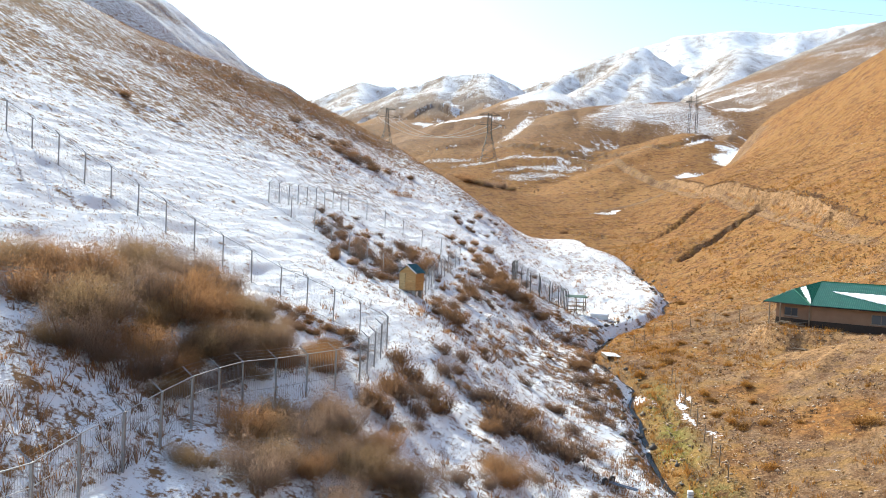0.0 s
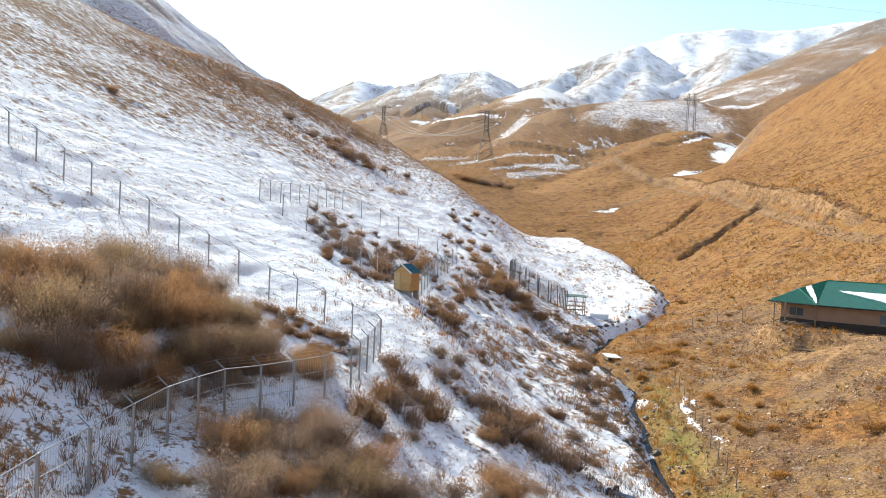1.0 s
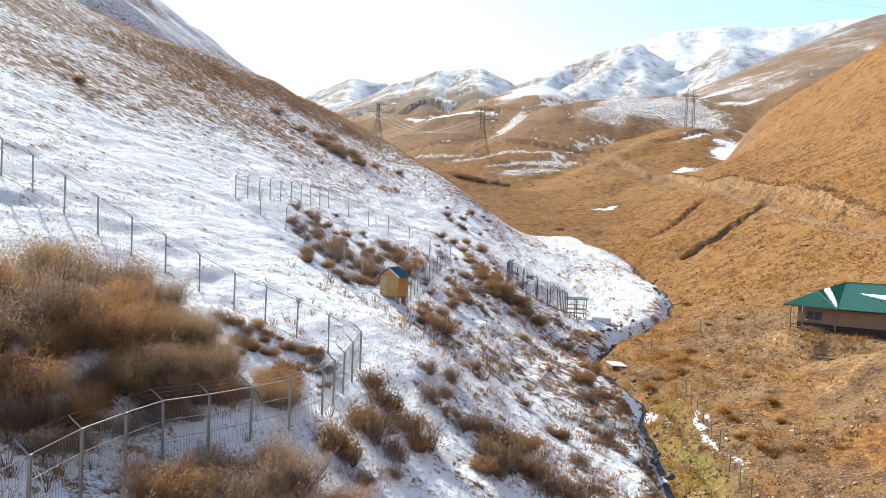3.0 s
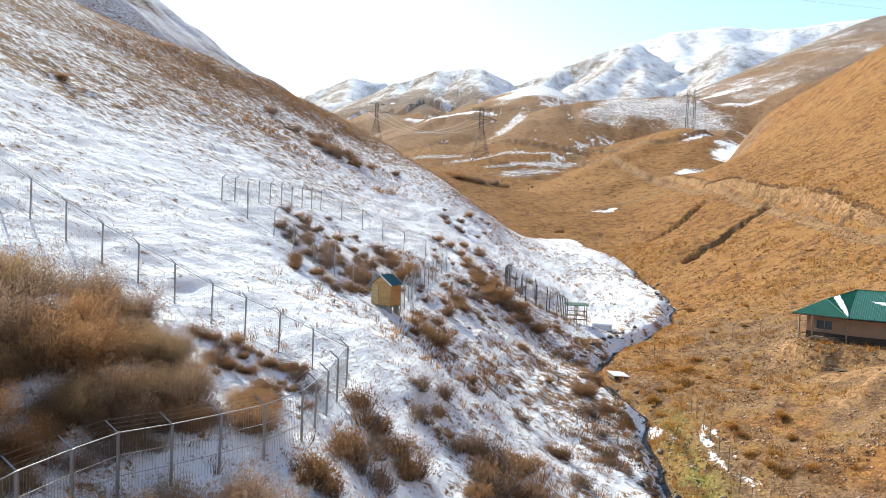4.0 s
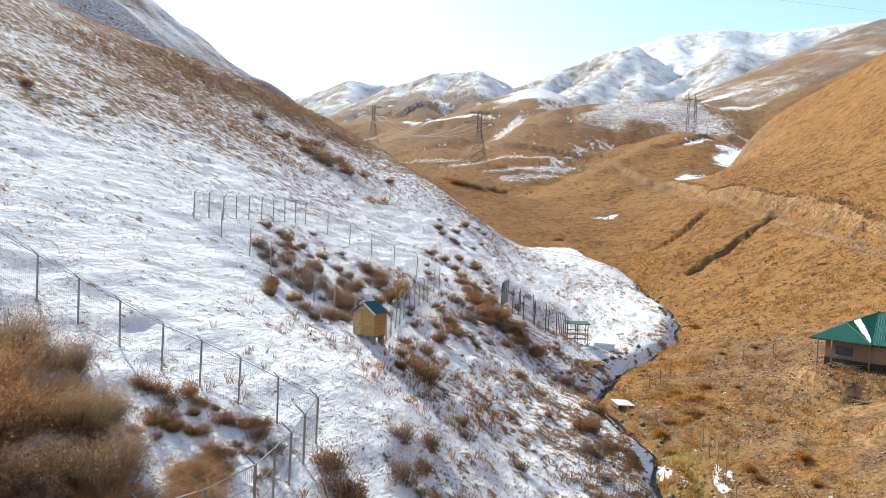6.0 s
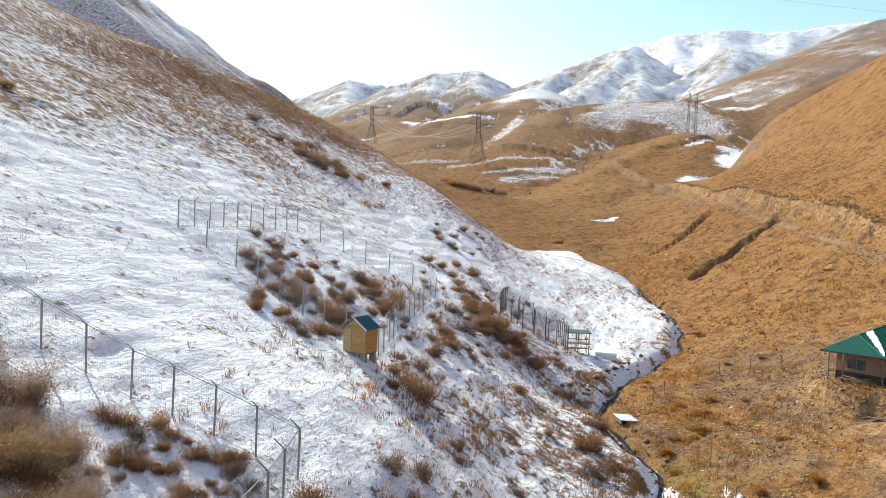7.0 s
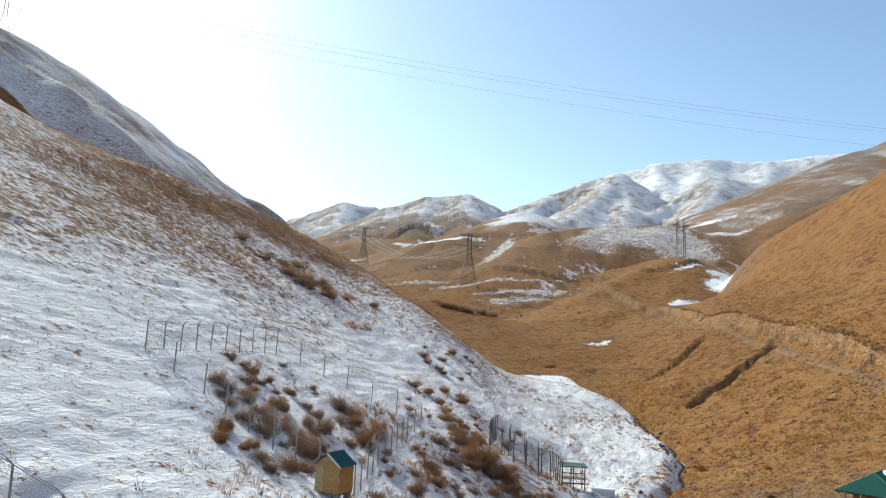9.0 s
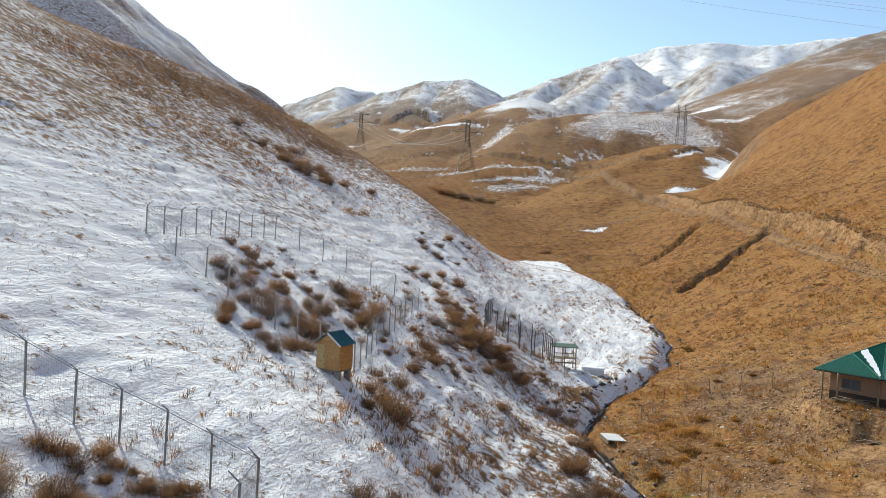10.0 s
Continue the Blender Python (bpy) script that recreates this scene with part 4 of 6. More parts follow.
# ---------------------------------------------------------------- house with the green roof
def build_house():
    p1, p2 = Vector((34.7, 89.9, 9.05)), Vector((38.5, 85.7, 9.05))
    u = Vector((math.cos(radians(-31)), math.sin(radians(-31)), 0))
    n = Vector((-u.y, u.x, 0))
    p3 = p2 + u * 17
    apex = Vector((38.5, 90.4, 10.55))
    rl, rr = Vector((42.9, 92.8, 11.55)), Vector((42.9, 92.8, 11.55)) + u * 12.5
    b1, b3 = p1 + n * 6.5 + u * 3.0, p3 + n * 13.5
    top = thing("house", "single-storey mud brick house with green metal roof", "house", 40, 90, 6.5)
    base = Matrix.Translation((-40, -90, -6.5))
    seat = Matrix.Translation((-0.1, 0.77, 15.75)) @ Matrix.Scale(0.92, 4) @ Matrix.Translation((0.1, -0.77, -15.75))
    top.matrix_world = seat @ top.matrix_world

    def slope(points, low_a, low_b):
        """A sheet over a planar face, with ribs that run up from the eave."""
        bm = bmesh.new()
        f = bm.faces.new([bm.verts.new(p) for p in points])
        bm.normal_update()
        nor = f.normal.copy() if f.normal.z > 0 else -f.normal
        g = bmesh.ops.extrude_face_region(bm, geom=[f])
        bmesh.ops.translate(bm, vec=-0.06 * nor, verts=[v for v in g["geom"] if isinstance(v, bmesh.types.BMVert)])
        bmesh.ops.recalc_face_normals(bm, faces=bm.faces)
        sheet = part("roof_slope", bm, green_paint, top, "green ribbed metal roof sheet", m=base)
        along_ = (low_b - low_a).normalized()
        climb = nor.cross(along_).normalized()
        if climb.z < 0:
            climb = -climb
        loop = [Vector(((p - low_a).dot(along_), (p - low_a).dot(climb), 0)) for p in points]
        s = min(q.x for q in loop) + 0.12
        while s < max(q.x for q in loop):
            hits = []
            for a, b in zip(loop, loop[1:] + loop[:1]):
                if (a.x - s) * (b.x - s) < 0:
                    hits.append(a.y + (b.y - a.y) * (s - a.x) / (b.x - a.x))
            if len(hits) >= 2 and max(hits) - min(hits) > 0.15:
                rib = bmesh.new()
                rod(rib, low_a + along_ * s + climb * min(hits) + nor * 0.012, low_a + along_ * s + climb * max(hits) + nor * 0.008, 0.034, 4)
                part("rib", rib, green_paint, sheet)
            s += 0.21

    slope([p1, p2, apex], p1, p2)
    slope([p2, rl, apex], p2, rl)
    slope([p2, p3, rr, rl], p2, p3)
    slope([p1, apex, rl, b1], p1, b1)
    slope([b1, rl, rr, b3], b1, b3)
    slope([p3, b3, rr], p3, b3)
    cap = plain("green_cap", (0.03, 0.15, 0.09), 0.85)
    for a, b in ((p2, apex), (rl, rr), (apex, rl)):
        bm = bmesh.new()
        rod(bm, a + Vector((0, 0, 0.03)), b + Vector((0, 0, 0.03)), 0.055, 6)
        part("ridge_cap", bm, cap, top, "lighter green ridge cap", m=base)
    for a, b in ((p2, p3), (p1, p2)):
        bm = bmesh.new()
        rod(bm, a - Vector((0, 0, 0.09)), b - Vector((0, 0, 0.09)), 0.06, 6)
        part("eave_board", bm, dark_hole, top, "dark eave board", m=base)
    # walls stand back under the eaves
    c = p2 + n * 0.75 + u * 0.1
    c.z = 0
    w_end = p1 + Vector((1.55, -0.1, 0))
    e = c + u * 16

    def wall(name, a, b, holes, z0=5.6, z1=9.0):
        d = (b - a)
        ln = d.length
        m = base @ Matrix.Translation((a.x, a.y, 0)) @ pose(0, 0, 0, 0, 0, math.degrees(math.atan2(d.y, d.x)))
        w = new(name)
        w.parent = top
        w.matrix_local = m
        bm = bmesh.new()
        cuts = [0.0]
        for h0, h1, s0, s1 in holes:
            box(bm, cuts[-1], h0, 0, 0.3, z0, z1)
            box(bm, h0, h1, 0, 0.3, z0, s0)
            box(bm, h0, h1, 0, 0.3, s1, z1)
            cuts.append(h1)
        box(bm, cuts[-1], ln, 0, 0.3, z0, z1)
        shell = mesh_of(name, bm, mud_brick)
        bpy.data.objects.remove(w)
        w = part(name, shell, mud_brick, top, m=m)
        for h0, h1, s0, s1 in holes:
            win = bmesh.new()
            for q in ((h0, h0 + 0.07, s0, s1), (h1 - 0.07, h1, s0, s1), (h0, h1, s0, s0 + 0.07), (h0, h1, s1 - 0.07, s1), ((h0 + h1) / 2 - 0.03, (h0 + h1) / 2 + 0.03, s0, s1)):
                box(win, q[0], q[1], 0.06, 0.13, q[2], q[3])
            frame_ = part("window_frame", win, weathered, w, "bare wooden window frame")
            pane = bmesh.new()
            box(pane, h0 + 0.05, h1 - 0.05, 0.09, 0.1, s0 + 0.05, s1 - 0.05)
            part("pane", pane, glass, w)
            sill = bmesh.new()
            box(sill, h0 - 0.1, h1 + 0.1, -0.08, 0.12, s0 - 0.06, s0, bevel=0.01)
            part("sill", sill, concrete, w)
        # plinth made taller and darker in colour, standing in for shade at its foot
        plinth = bmesh.new()
        box(plinth, 0, ln, -0.06, 0, z0, 7.2)
        part("plinth", plinth, plain("shade_dark_plinth", (0.05, 0.036, 0.027), 0.95), w, "damp stone plinth coloured darker for the shade below the wall")

    wall("front_wall", c, e, [(6.0, 7.9, 7.4, 8.5), (11.0, 12.9, 7.4, 8.5)])
    wall("side_wall", Vector((w_end.x, w_end.y, 0)), Vector((c.x, c.y, 0)), [(1.0, 2.7, 7.5, 8.5)])
    wall("back_wall", e + n * 7.0, Vector((w_end.x, w_end.y, 0)) + n * 5.2 + u * 1.5, [])
    wall("end_wall", e, e + n * 7.0, [])
    bm = bmesh.new()
    f = [Vector((w_end.x, w_end.y, 8.98)), Vector((c.x, c.y, 8.98)), Vector((e.x, e.y, 8.98)), e + n * 7 + Vector((0, 0, 8.98))]
    bm.faces.new([bm.verts.new(v) for v in f])
    part("soffit", bm, weathered, top, m=base)
    for x, y in ((35.1, 88.95), (36.0, 88.0), (38.55, 86.05)):
        bm = bmesh.new()
        box(bm, -0.06, 0.06, -0.06, 0.06, 6.1, 9.0)
        part("porch_post", bm, weathered, top, m=base @ Matrix.Translation((x, y, 0)))
    # snow left on the roof
    nor = (p3 - p2).cross(rl - p2).normalized()
    climb = nor.cross(u).normalized()

    def patch(outline, a, ax, cl, nr, name):
        bm = bmesh.new()
        fine = []
        rng = random.Random(len(outline))
        for (s0, c0), (s1, c1) in zip(outline, outline[1:] + outline[:1]):
            k = max(2, int(math.hypot(s1 - s0, c1 - c0) / 0.25))
            for i in range(k):
                fine.append((s0 + (s1 - s0) * i / k + rng.uniform(-0.07, 0.07), c0 + (c1 - c0) * i / k + rng.uniform(-0.07, 0.07)))
        f = bm.faces.new([bm.verts.new(a + ax * s + cl * q + nr * 0.02) for s, q in fine])
        g = bmesh.ops.extrude_face_region(bm, geom=[f])
        bmesh.ops.translate(bm, vec=nr * 0.09, verts=[v for v in g["geom"] if isinstance(v, bmesh.types.BMVert)])
        bmesh.ops.recalc_face_normals(bm, faces=bm.faces)
        me = mesh_of("roof_snow", bm, old_snow)
        me.transform(seat)
        tagged(new("roof_snow", me), "old white snow patch left on the green roof", "snow", "roof snow")

    patch([(1.7, 5.1), (13.5, 4.7), (13.5, 0.4), (10.4, 0.35), (9.0, 0.9), (8.2, 1.7), (6.6, 2.2), (5.2, 3.1), (3.0, 4.2)], p2, u, climb, nor, "a")
    ax2 = (rl - p2).normalized()
    nor2 = (rl - p2).cross(apex - p2).normalized()
    nor2 = nor2 if nor2.z > 0 else -nor2
    cl2 = nor2.cross(ax2)
    cl2 = cl2 if cl2.dot(apex - p2) > 0 else -cl2
    patch([(0.3, 0.08), (1.2, 0.1), (3.6, 0.75), (5.9, 1.4), (5.1, 1.95), (3.4, 1.35)], p2, ax2, cl2, nor2, "b")


build_house()


def plank_heap(x, y, count, label, seed):
    top = thing("plank_pile", label, "planks", x, y)
    rng = random.Random(seed)
    for k in range(count):
        bm = bmesh.new()
        box(bm, -rng.uniform(0.8, 1.6), rng.uniform(0.8, 1.6), -0.08, 0.08, 0, 0.04, bevel=0.006)
        part("plank", bm, weathered, top, m=pose(rng.uniform(-0.3, 0.3), rng.uniform(-0.4, 0.4), 0.04 + 0.045 * k, rng.uniform(-3, 3), rng.uniform(-4, 4), rng.uniform(-25, 25) - 40))


plank_heap(34.03, 80.29, 9, "loose weathered planks lying beside the house wall", 3)
plank_heap(33.6, 76.0, 4, "weathered boards dropped on the dirt bank", 8)


# ---------------------------------------------------------------- shelter, trough, boards, wheel cart, can
def build_shelter():
    x, y = 13.9, 104.6
    top = thing("animal_shelter", "open timber shelter with dark green flat roof on snow", "shelter", x, y)
    for px in (-1.25, 0, 1.25):
        for py in (-0.9, 0.9):
            bm = bmesh.new()
            rod(bm, (px, py, -0.5), (px, py, 2.35), 0.06, 7)
            part("post", bm, weathered, top)
    bm = bmesh.new()
    box(bm, -1.5, 1.5, -1.15, 1.15, 2.35, 2.43, pose(0, 0, 0, 3, 0, 0), bevel=0.01)
    for k in range(12):
        box(bm, -1.5 + 0.25 * k, -1.44 + 0.25 * k, -1.15, 1.15, 2.43, 2.46, pose(0, 0, 0, 3, 0, 0))
    part("roof", bm, plain("dull_green", (0.05, 0.10, 0.06), 0.6), top, "dull green sheet roof")
    for k in range(5):
        bm = bmesh.new()
        box(bm, -1.35, 1.35, -0.85 + 0.36 * k, -0.53 + 0.36 * k, 0.95, 1.0, bevel=0.008)
        part("shelf_board", bm, weathered, top)
    bm = bmesh.new()
    box(bm, -1.3, 1.3, -0.95, -0.9, 0.45, 0.6)
    box(bm, -1.3, 1.3, -0.95, -0.9, 1.55, 1.65)
    part("cross_rail", bm, weathered, top)


build_shelter()


def build_trough():
    top = thing("water_trough", "long pale trough heaped with snow", "trough", 17.4, 104.8, turn=-14)
    bm = bmesh.new()
    box(bm, -1.25, 1.25, -0.45, 0.45, -0.3, 0.55, bevel=0.04)
    part("basin", bm, white_board, top)
    bm = bmesh.new()
    box(bm, -1.3, 1.3, -0.5, 0.5, 0.4, 0.72, bevel=0.08)
    part("snow_cap", bm, old_snow, top, "thick fresh snow")


build_trough()


def build_board():
    z = ground_z(15.3, 83.0)
    top = thing("board_sheet", "white board sheet laid flat on the creek bank", "board", 15.3, 83.0, z + 0.12, 20)
    bm = bmesh.new()
    box(bm, -0.9, 0.9, -0.75, 0.75, 0, 0.06, pose(0, 0, 0.1, 9, 5, 0), bevel=0.01)
    part("sheet", bm, white_board, top)
    for sx in (-0.8, 0.8):
        bm = bmesh.new()
        box(bm, sx - 0.06, sx + 0.06, -0.7, 0.7, -0.35, 0.04, pose(0, 0, 0.1, 9, 5, 0))
        part("bearer", bm, weathered, top)


build_board()


def wheel(parent, m, r=0.3):
    bm = bmesh.new()
    ring = 18
    prof = [(r - 0.02, -0.08), (r, -0.05), (r, 0.05), (r - 0.02, 0.08), (r * 0.62, 0.07), (r * 0.62, -0.07)]
    vs = [[bm.verts.new((q * math.cos(2 * math.pi * k / ring), w, q * math.sin(2 * math.pi * k / ring))) for q, w in prof] for k in range(ring)]
    for k in range(ring):
        for i in range(6):
            bm.faces.new((vs[k][i], vs[k][(i + 1) % 6], vs[(k + 1) % ring][(i + 1) % 6], vs[(k + 1) % ring][i]))
    bmesh.ops.recalc_face_normals(bm, faces=bm.faces)
    w = part("wheel", bm, rubber, parent, "black rubber tyre", m=m)
    bm = bmesh.new()
    bmesh.ops.create_cone(bm, cap_ends=True, segments=14, radius1=r * 0.62, radius2=r * 0.62, depth=0.09, matrix=pose(0, 0, 0, 90, 0, 0))
    bmesh.ops.create_cone(bm, cap_ends=True, segments=8, radius1=r * 0.2, radius2=r * 0.14, depth=0.2, matrix=pose(0, 0, 0, 90, 0, 0))
    part("rim", bm, galvanised, w, "pale steel rim")


def build_cart():
    top = thing("cart_axle", "two-wheeled steel cart axle lying in snow", "cart", 9.0, 45.6, turn=-18)
    wheel(top, pose(-0.55, -0.25, 0.3, 0, 0, 70))
    wheel(top, pose(-0.2, 0.45, 0.28, 0, 0, 70))
    bm = bmesh.new()
    rod(bm, (-0.55, -0.25, 0.3), (-0.2, 0.45, 0.28), 0.05, 8)
    part("axle", bm, dark_steel, top)
    for off in (-0.12, 0.14):
        bm = bmesh.new()
        rod(bm, (-0.4, off, 0.3), (1.5, off - 0.2, 0.12), 0.04, 6)
        part("drawbar", bm, plain("blue_grey_paint", (0.16, 0.22, 0.3), 0.5), top, "blue-grey painted steel bar")


build_cart()


def build_can():
    top = thing("milk_can", "white metal barrel with grey bands on grass", "barrel", 14.9, 49.3)
    bm = bmesh.new()
    prof = [(0.27, -0.1), (0.29, 0.0), (0.29, 0.28), (0.3, 0.3), (0.29, 0.32), (0.29, 0.58), (0.3, 0.6), (0.29, 0.62), (0.28, 0.86), (0.24, 0.9), (0.0, 0.9)]
    rings = [[bm.verts.new((q * math.cos(2 * math.pi * k / 20), q * math.sin(2 * math.pi * k / 20), h)) for k in range(20)] for q, h in prof[:-1]]
    for a, b in zip(rings, rings[1:]):
        for k in range(20):
            bm.faces.new((a[k], a[(k + 1) % 20], b[(k + 1) % 20], b[k]))
    bm.faces.new(rings[-1])
    bmesh.ops.scale(bm, vec=(0.75, 0.75, 0.8), verts=bm.verts)
    part("drum", bm, white_board, top)
    for h in (0.3, 0.6):
        bm = bmesh.new()
        bmesh.ops.create_cone(bm, cap_ends=True, segments=20, radius1=0.228, radius2=0.228, depth=0.05, matrix=pose(0, 0, h * 0.8))
        part("band", bm, galvanised, top)


build_can()


# ---------------------------------------------------------------- pylons and lines
def lattice_pylon(x, y, height, spread, label, turn=0.0, z=None):
    top = thing("pylon", label, "pylon", x, y, z, turn, "pylons")

    def half(h):
        f = h / height
        return spread / 2 * (1 - f / 0.62) + 0.11 * spread * (f / 0.62) if f < 0.62 else 0.11 * spread
    corners = ((-1, -1), (1, -1), (1, 1), (-1, 1))
    levels = [0, 0.16, 0.3, 0.42, 0.53, 0.62, 0.7, 0.78, 0.86, 0.94, 1.0]
    r = height * 0.0042
    for sx, sy in corners:
        bm = bmesh.new()
        for a, b in zip(levels, levels[1:]):
            ha, hb = half(a * height), half(b * height)
            rod(bm, (sx * ha, sy * ha, a * height - (1 if a == 0 else 0)), (sx * hb, sy * hb, b * height), r, 4)
        part("leg", bm, dark_steel, top)
    bm = bmesh.new()
    for a, b in zip(levels, levels[1:]):
        ha, hb = half(a * height), half(b * height)
        for (ax, ay), (bx, by) in zip(corners, corners[1:] + corners[:1]):
            rod(bm, (ax * ha, ay * ha, a * height), (bx * hb, by * hb, b * height), r * 0.6, 3)
            rod(bm, (bx * ha, by * ha, a * height), (ax * hb, ay * hb, b * height), r * 0.6, 3)
            rod(bm, (ax * hb, ay * hb, b * height), (bx * hb, by * hb, b * height), r * 0.6, 3)
    part("bracing", bm, dark_steel, top)
    for f, reach in ((0.78, 0.30), (0.97, 0.2)):
        h = f * height
        for s in (-1, 1):
            bm = bmesh.new()
            for k in (-1, 1):
                rod(bm, (s * half(h), k * half(h), h), (s * reach * height, 0, h), r * 0.7, 3)
                rod(bm, (s * half(h), k * half(h), h + 0.06 * height), (s * reach * height, 0, h), r * 0.6, 3)
            arm = part("cross_arm", bm, dark_steel, top)
            bm = bmesh.new()
            rod(bm, (s * reach * height, 0, h), (s * reach * height, 0, h - 0.06 * height), 0.12, 5)
            part("insulator", bm, pale_wire, arm, "pale insulator string")
    return top


def portal_pylon(x, y, height, label, turn=0.0, z=None, gap=3.0, mat=None):
    mat = mat or dark_steel
    top = thing("pylon", label, "pylon", x, y, z, turn, "pylons")
    for s in (-1, 1):
        for k in (-0.5, 0.5):
            bm = bmesh.new()
            rod(bm, (s * gap + k, 0, -1), (s * gap * 0.85 + k * 0.7, 0, height), height * 0.006, 4)
            part("leg", bm, mat, top)
        bm = bmesh.new()
        n = 12
        for i in range(n):
            a, b = i / n * height, (i + 1) / n * height
            q = (-1) ** i * 0.42
            rod(bm, (s * gap * (1 - 0.15 * i / n) + q, 0, a), (s * gap * (1 - 0.15 * (i + 1) / n) - q, 0, b), height * 0.004, 3)
        part("bracing", bm, mat, top)
    bm = bmesh.new()
    for h in (0.80, 0.84):
        rod(bm, (-gap * 2.1, 0, h * height), (gap * 2.1, 0, h * height), height * 0.006, 4)
    for i in range(14):
        rod(bm, (gap * 2.1 * (i / 7 - 1), 0, 0.80 * height), (gap * 2.1 * ((i + 1) / 7 - 1), 0, 0.84 * height), height * 0.004, 3)
    arm = part("cross_arm", bm, mat, top)
    for q in (-2, 0, 2):
        bm = bmesh.new()
        rod(bm, (q * gap, 0, 0.80 * height), (q * gap, 0, 0.72 * height), 0.14, 5)
        part("insulator", bm, pale_wire, arm, "pale insulator string")
    return top


lattice_pylon(1.5, 339.0, 23.8, 8.0, "grey steel lattice pylon on the valley floor", 8)
portal_pylon(97.5, 350.5, 18.4, "twin-legged steel pylon on a grassy knoll", 0, gap=1.8)
portal_pylon(-55.0, 625.0, 12.0, "small steel gantry pylon beyond the brown hill", 10, gap=2.6)
lattice_pylon(-252.0, 380.0, 27.0, 8.0, "steel lattice pylon on the ridge skyline", 30)


def cable(points, label, mat, r, sag, group):
    bm = bmesh.new()
    for a, b in zip(points, points[1:]):
        a, b = Vector(a), Vector(b)
        last = a
        for k in range(1, 25):
            f = k / 24
            p = a.lerp(b, f) - Vector((0, 0, 4 * sag * f * (1 - f)))
            rod(bm, last, p, r, 3)
            last = p
    tagged(new("power_cable", mesh_of("power_cable", bm, mat)), label, "cable", group)


zp = ground_z(1.5, 339)
lattice_pylon(-59.0, 431.0, 24.0, 7.0, "steel lattice pylon behind the snowy spur", 20)
zg = ground_z(-59, 431)
for dx in (-5, 0, 5):
    cable([(-59 + dx, 431, zg + 18.5), (1.5 + dx * 1.15, 339, zp + 18.3)], "sagging bright power cable crossing the valley", pale_wire, 0.09, 8.5, "valley cables")
for (ax, ay, az), (bx, by, bz), sag in (((-252, 380, 200), (259, 471, 172), 7), ((-250, 382, 196), (259, 473, 163), 7), ((-255, 384, 206), (262, 471, 174), 7)):
    cable([(ax, ay, az), (bx, by, bz), (520, 540, bz + 40)], "thin power cable high over the valley", wire_grey, 0.06, sag, "high cables")


# ---------------------------------------------------------------- shrubs
def shrub_parts(seed, radius, height, stems, leaves, leaf_size):
    """A domed shrub as arrays: fanned stems, and a crown of fine outward twigs and leaves with hollows in it."""
    rng = np.random.default_rng(seed)
    ang, out = rng.uniform(0, 2 * np.pi, stems), np.sqrt(rng.uniform(0, 1, stems))
    way = np.stack([np.cos(ang), np.sin(ang), 0 * ang], 1)
    base = way * (out * radius * 0.4)[:, None] - [0, 0, 0.2]
    tip = way * (out * radius * 0.85)[:, None] + np.stack([0 * out, 0 * out, height * np.sqrt(np.clip(1 - 0.8 * out ** 2, 0.1, 1)) * rng.uniform(0.6, 0.95, stems)], 1)
    mid_ = base * 0.55 + tip * 0.45 + rng.normal(size=(stems, 3)) * 0.05
    a, b_ = np.concatenate([base, mid_]), np.concatenate([mid_, tip])
    side = np.cross(b_ - a, rng.normal(size=a.shape))
    side = side / np.linalg.norm(side, axis=1)[:, None] * np.repeat([0.018, 0.012], stems)[:, None]
    tv = np.stack([a - side, a + side, b_], 1).reshape(-1, 3)
    tt = np.arange(len(tv)).reshape(-1, 3)
    ts = np.repeat(rng.uniform(0, 1, 2 * stems), 3)
    # crown
    n = leaves
    th, up = rng.uniform(0, 2 * np.pi, n), rng.uniform(0.02, 1, n)
    ring = np.sqrt(1 - up ** 2)
    dirs = np.stack([np.cos(th) * ring, np.sin(th) * ring, up], 1)
    lump = 0.95 + 0.24 * np.sin(2 * th + seed) * np.cos(3 * th + 2 * seed) + 0.2 * np.sin(5 * th + 2.3 * seed + 4 * up) + 0.16 * np.cos(9 * up + 3 * th + seed)
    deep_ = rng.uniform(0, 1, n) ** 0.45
    c = dirs * (lump * deep_)[:, None] * np.array([radius, radius, height]) * 0.92
    c[:, 2] = np.maximum(c[:, 2], 0.03)
    go = dirs * [1, 1, 0.8] + rng.normal(size=(n, 3)) * 0.55 + [0, 0, 0.35]
    go = go / np.linalg.norm(go, axis=1)[:, None] * (leaf_size * rng.uniform(0.8, 2.1, n))[:, None]
    wide_ = np.cross(go, rng.normal(size=(n, 3)))
    wide_ = wide_ / np.linalg.norm(wide_, axis=1)[:, None] * (leaf_size * rng.uniform(0.16, 0.38, n))[:, None]
    lv = np.stack([c - wide_, c + wide_, c + go], 1).reshape(-1, 3)
    lt = np.arange(len(lv)).reshape(-1, 3)
    # crown shade is put into the colour: darker inside and low, lighter on top
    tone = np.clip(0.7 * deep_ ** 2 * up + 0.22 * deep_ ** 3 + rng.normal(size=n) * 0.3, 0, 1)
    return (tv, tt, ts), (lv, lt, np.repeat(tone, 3))


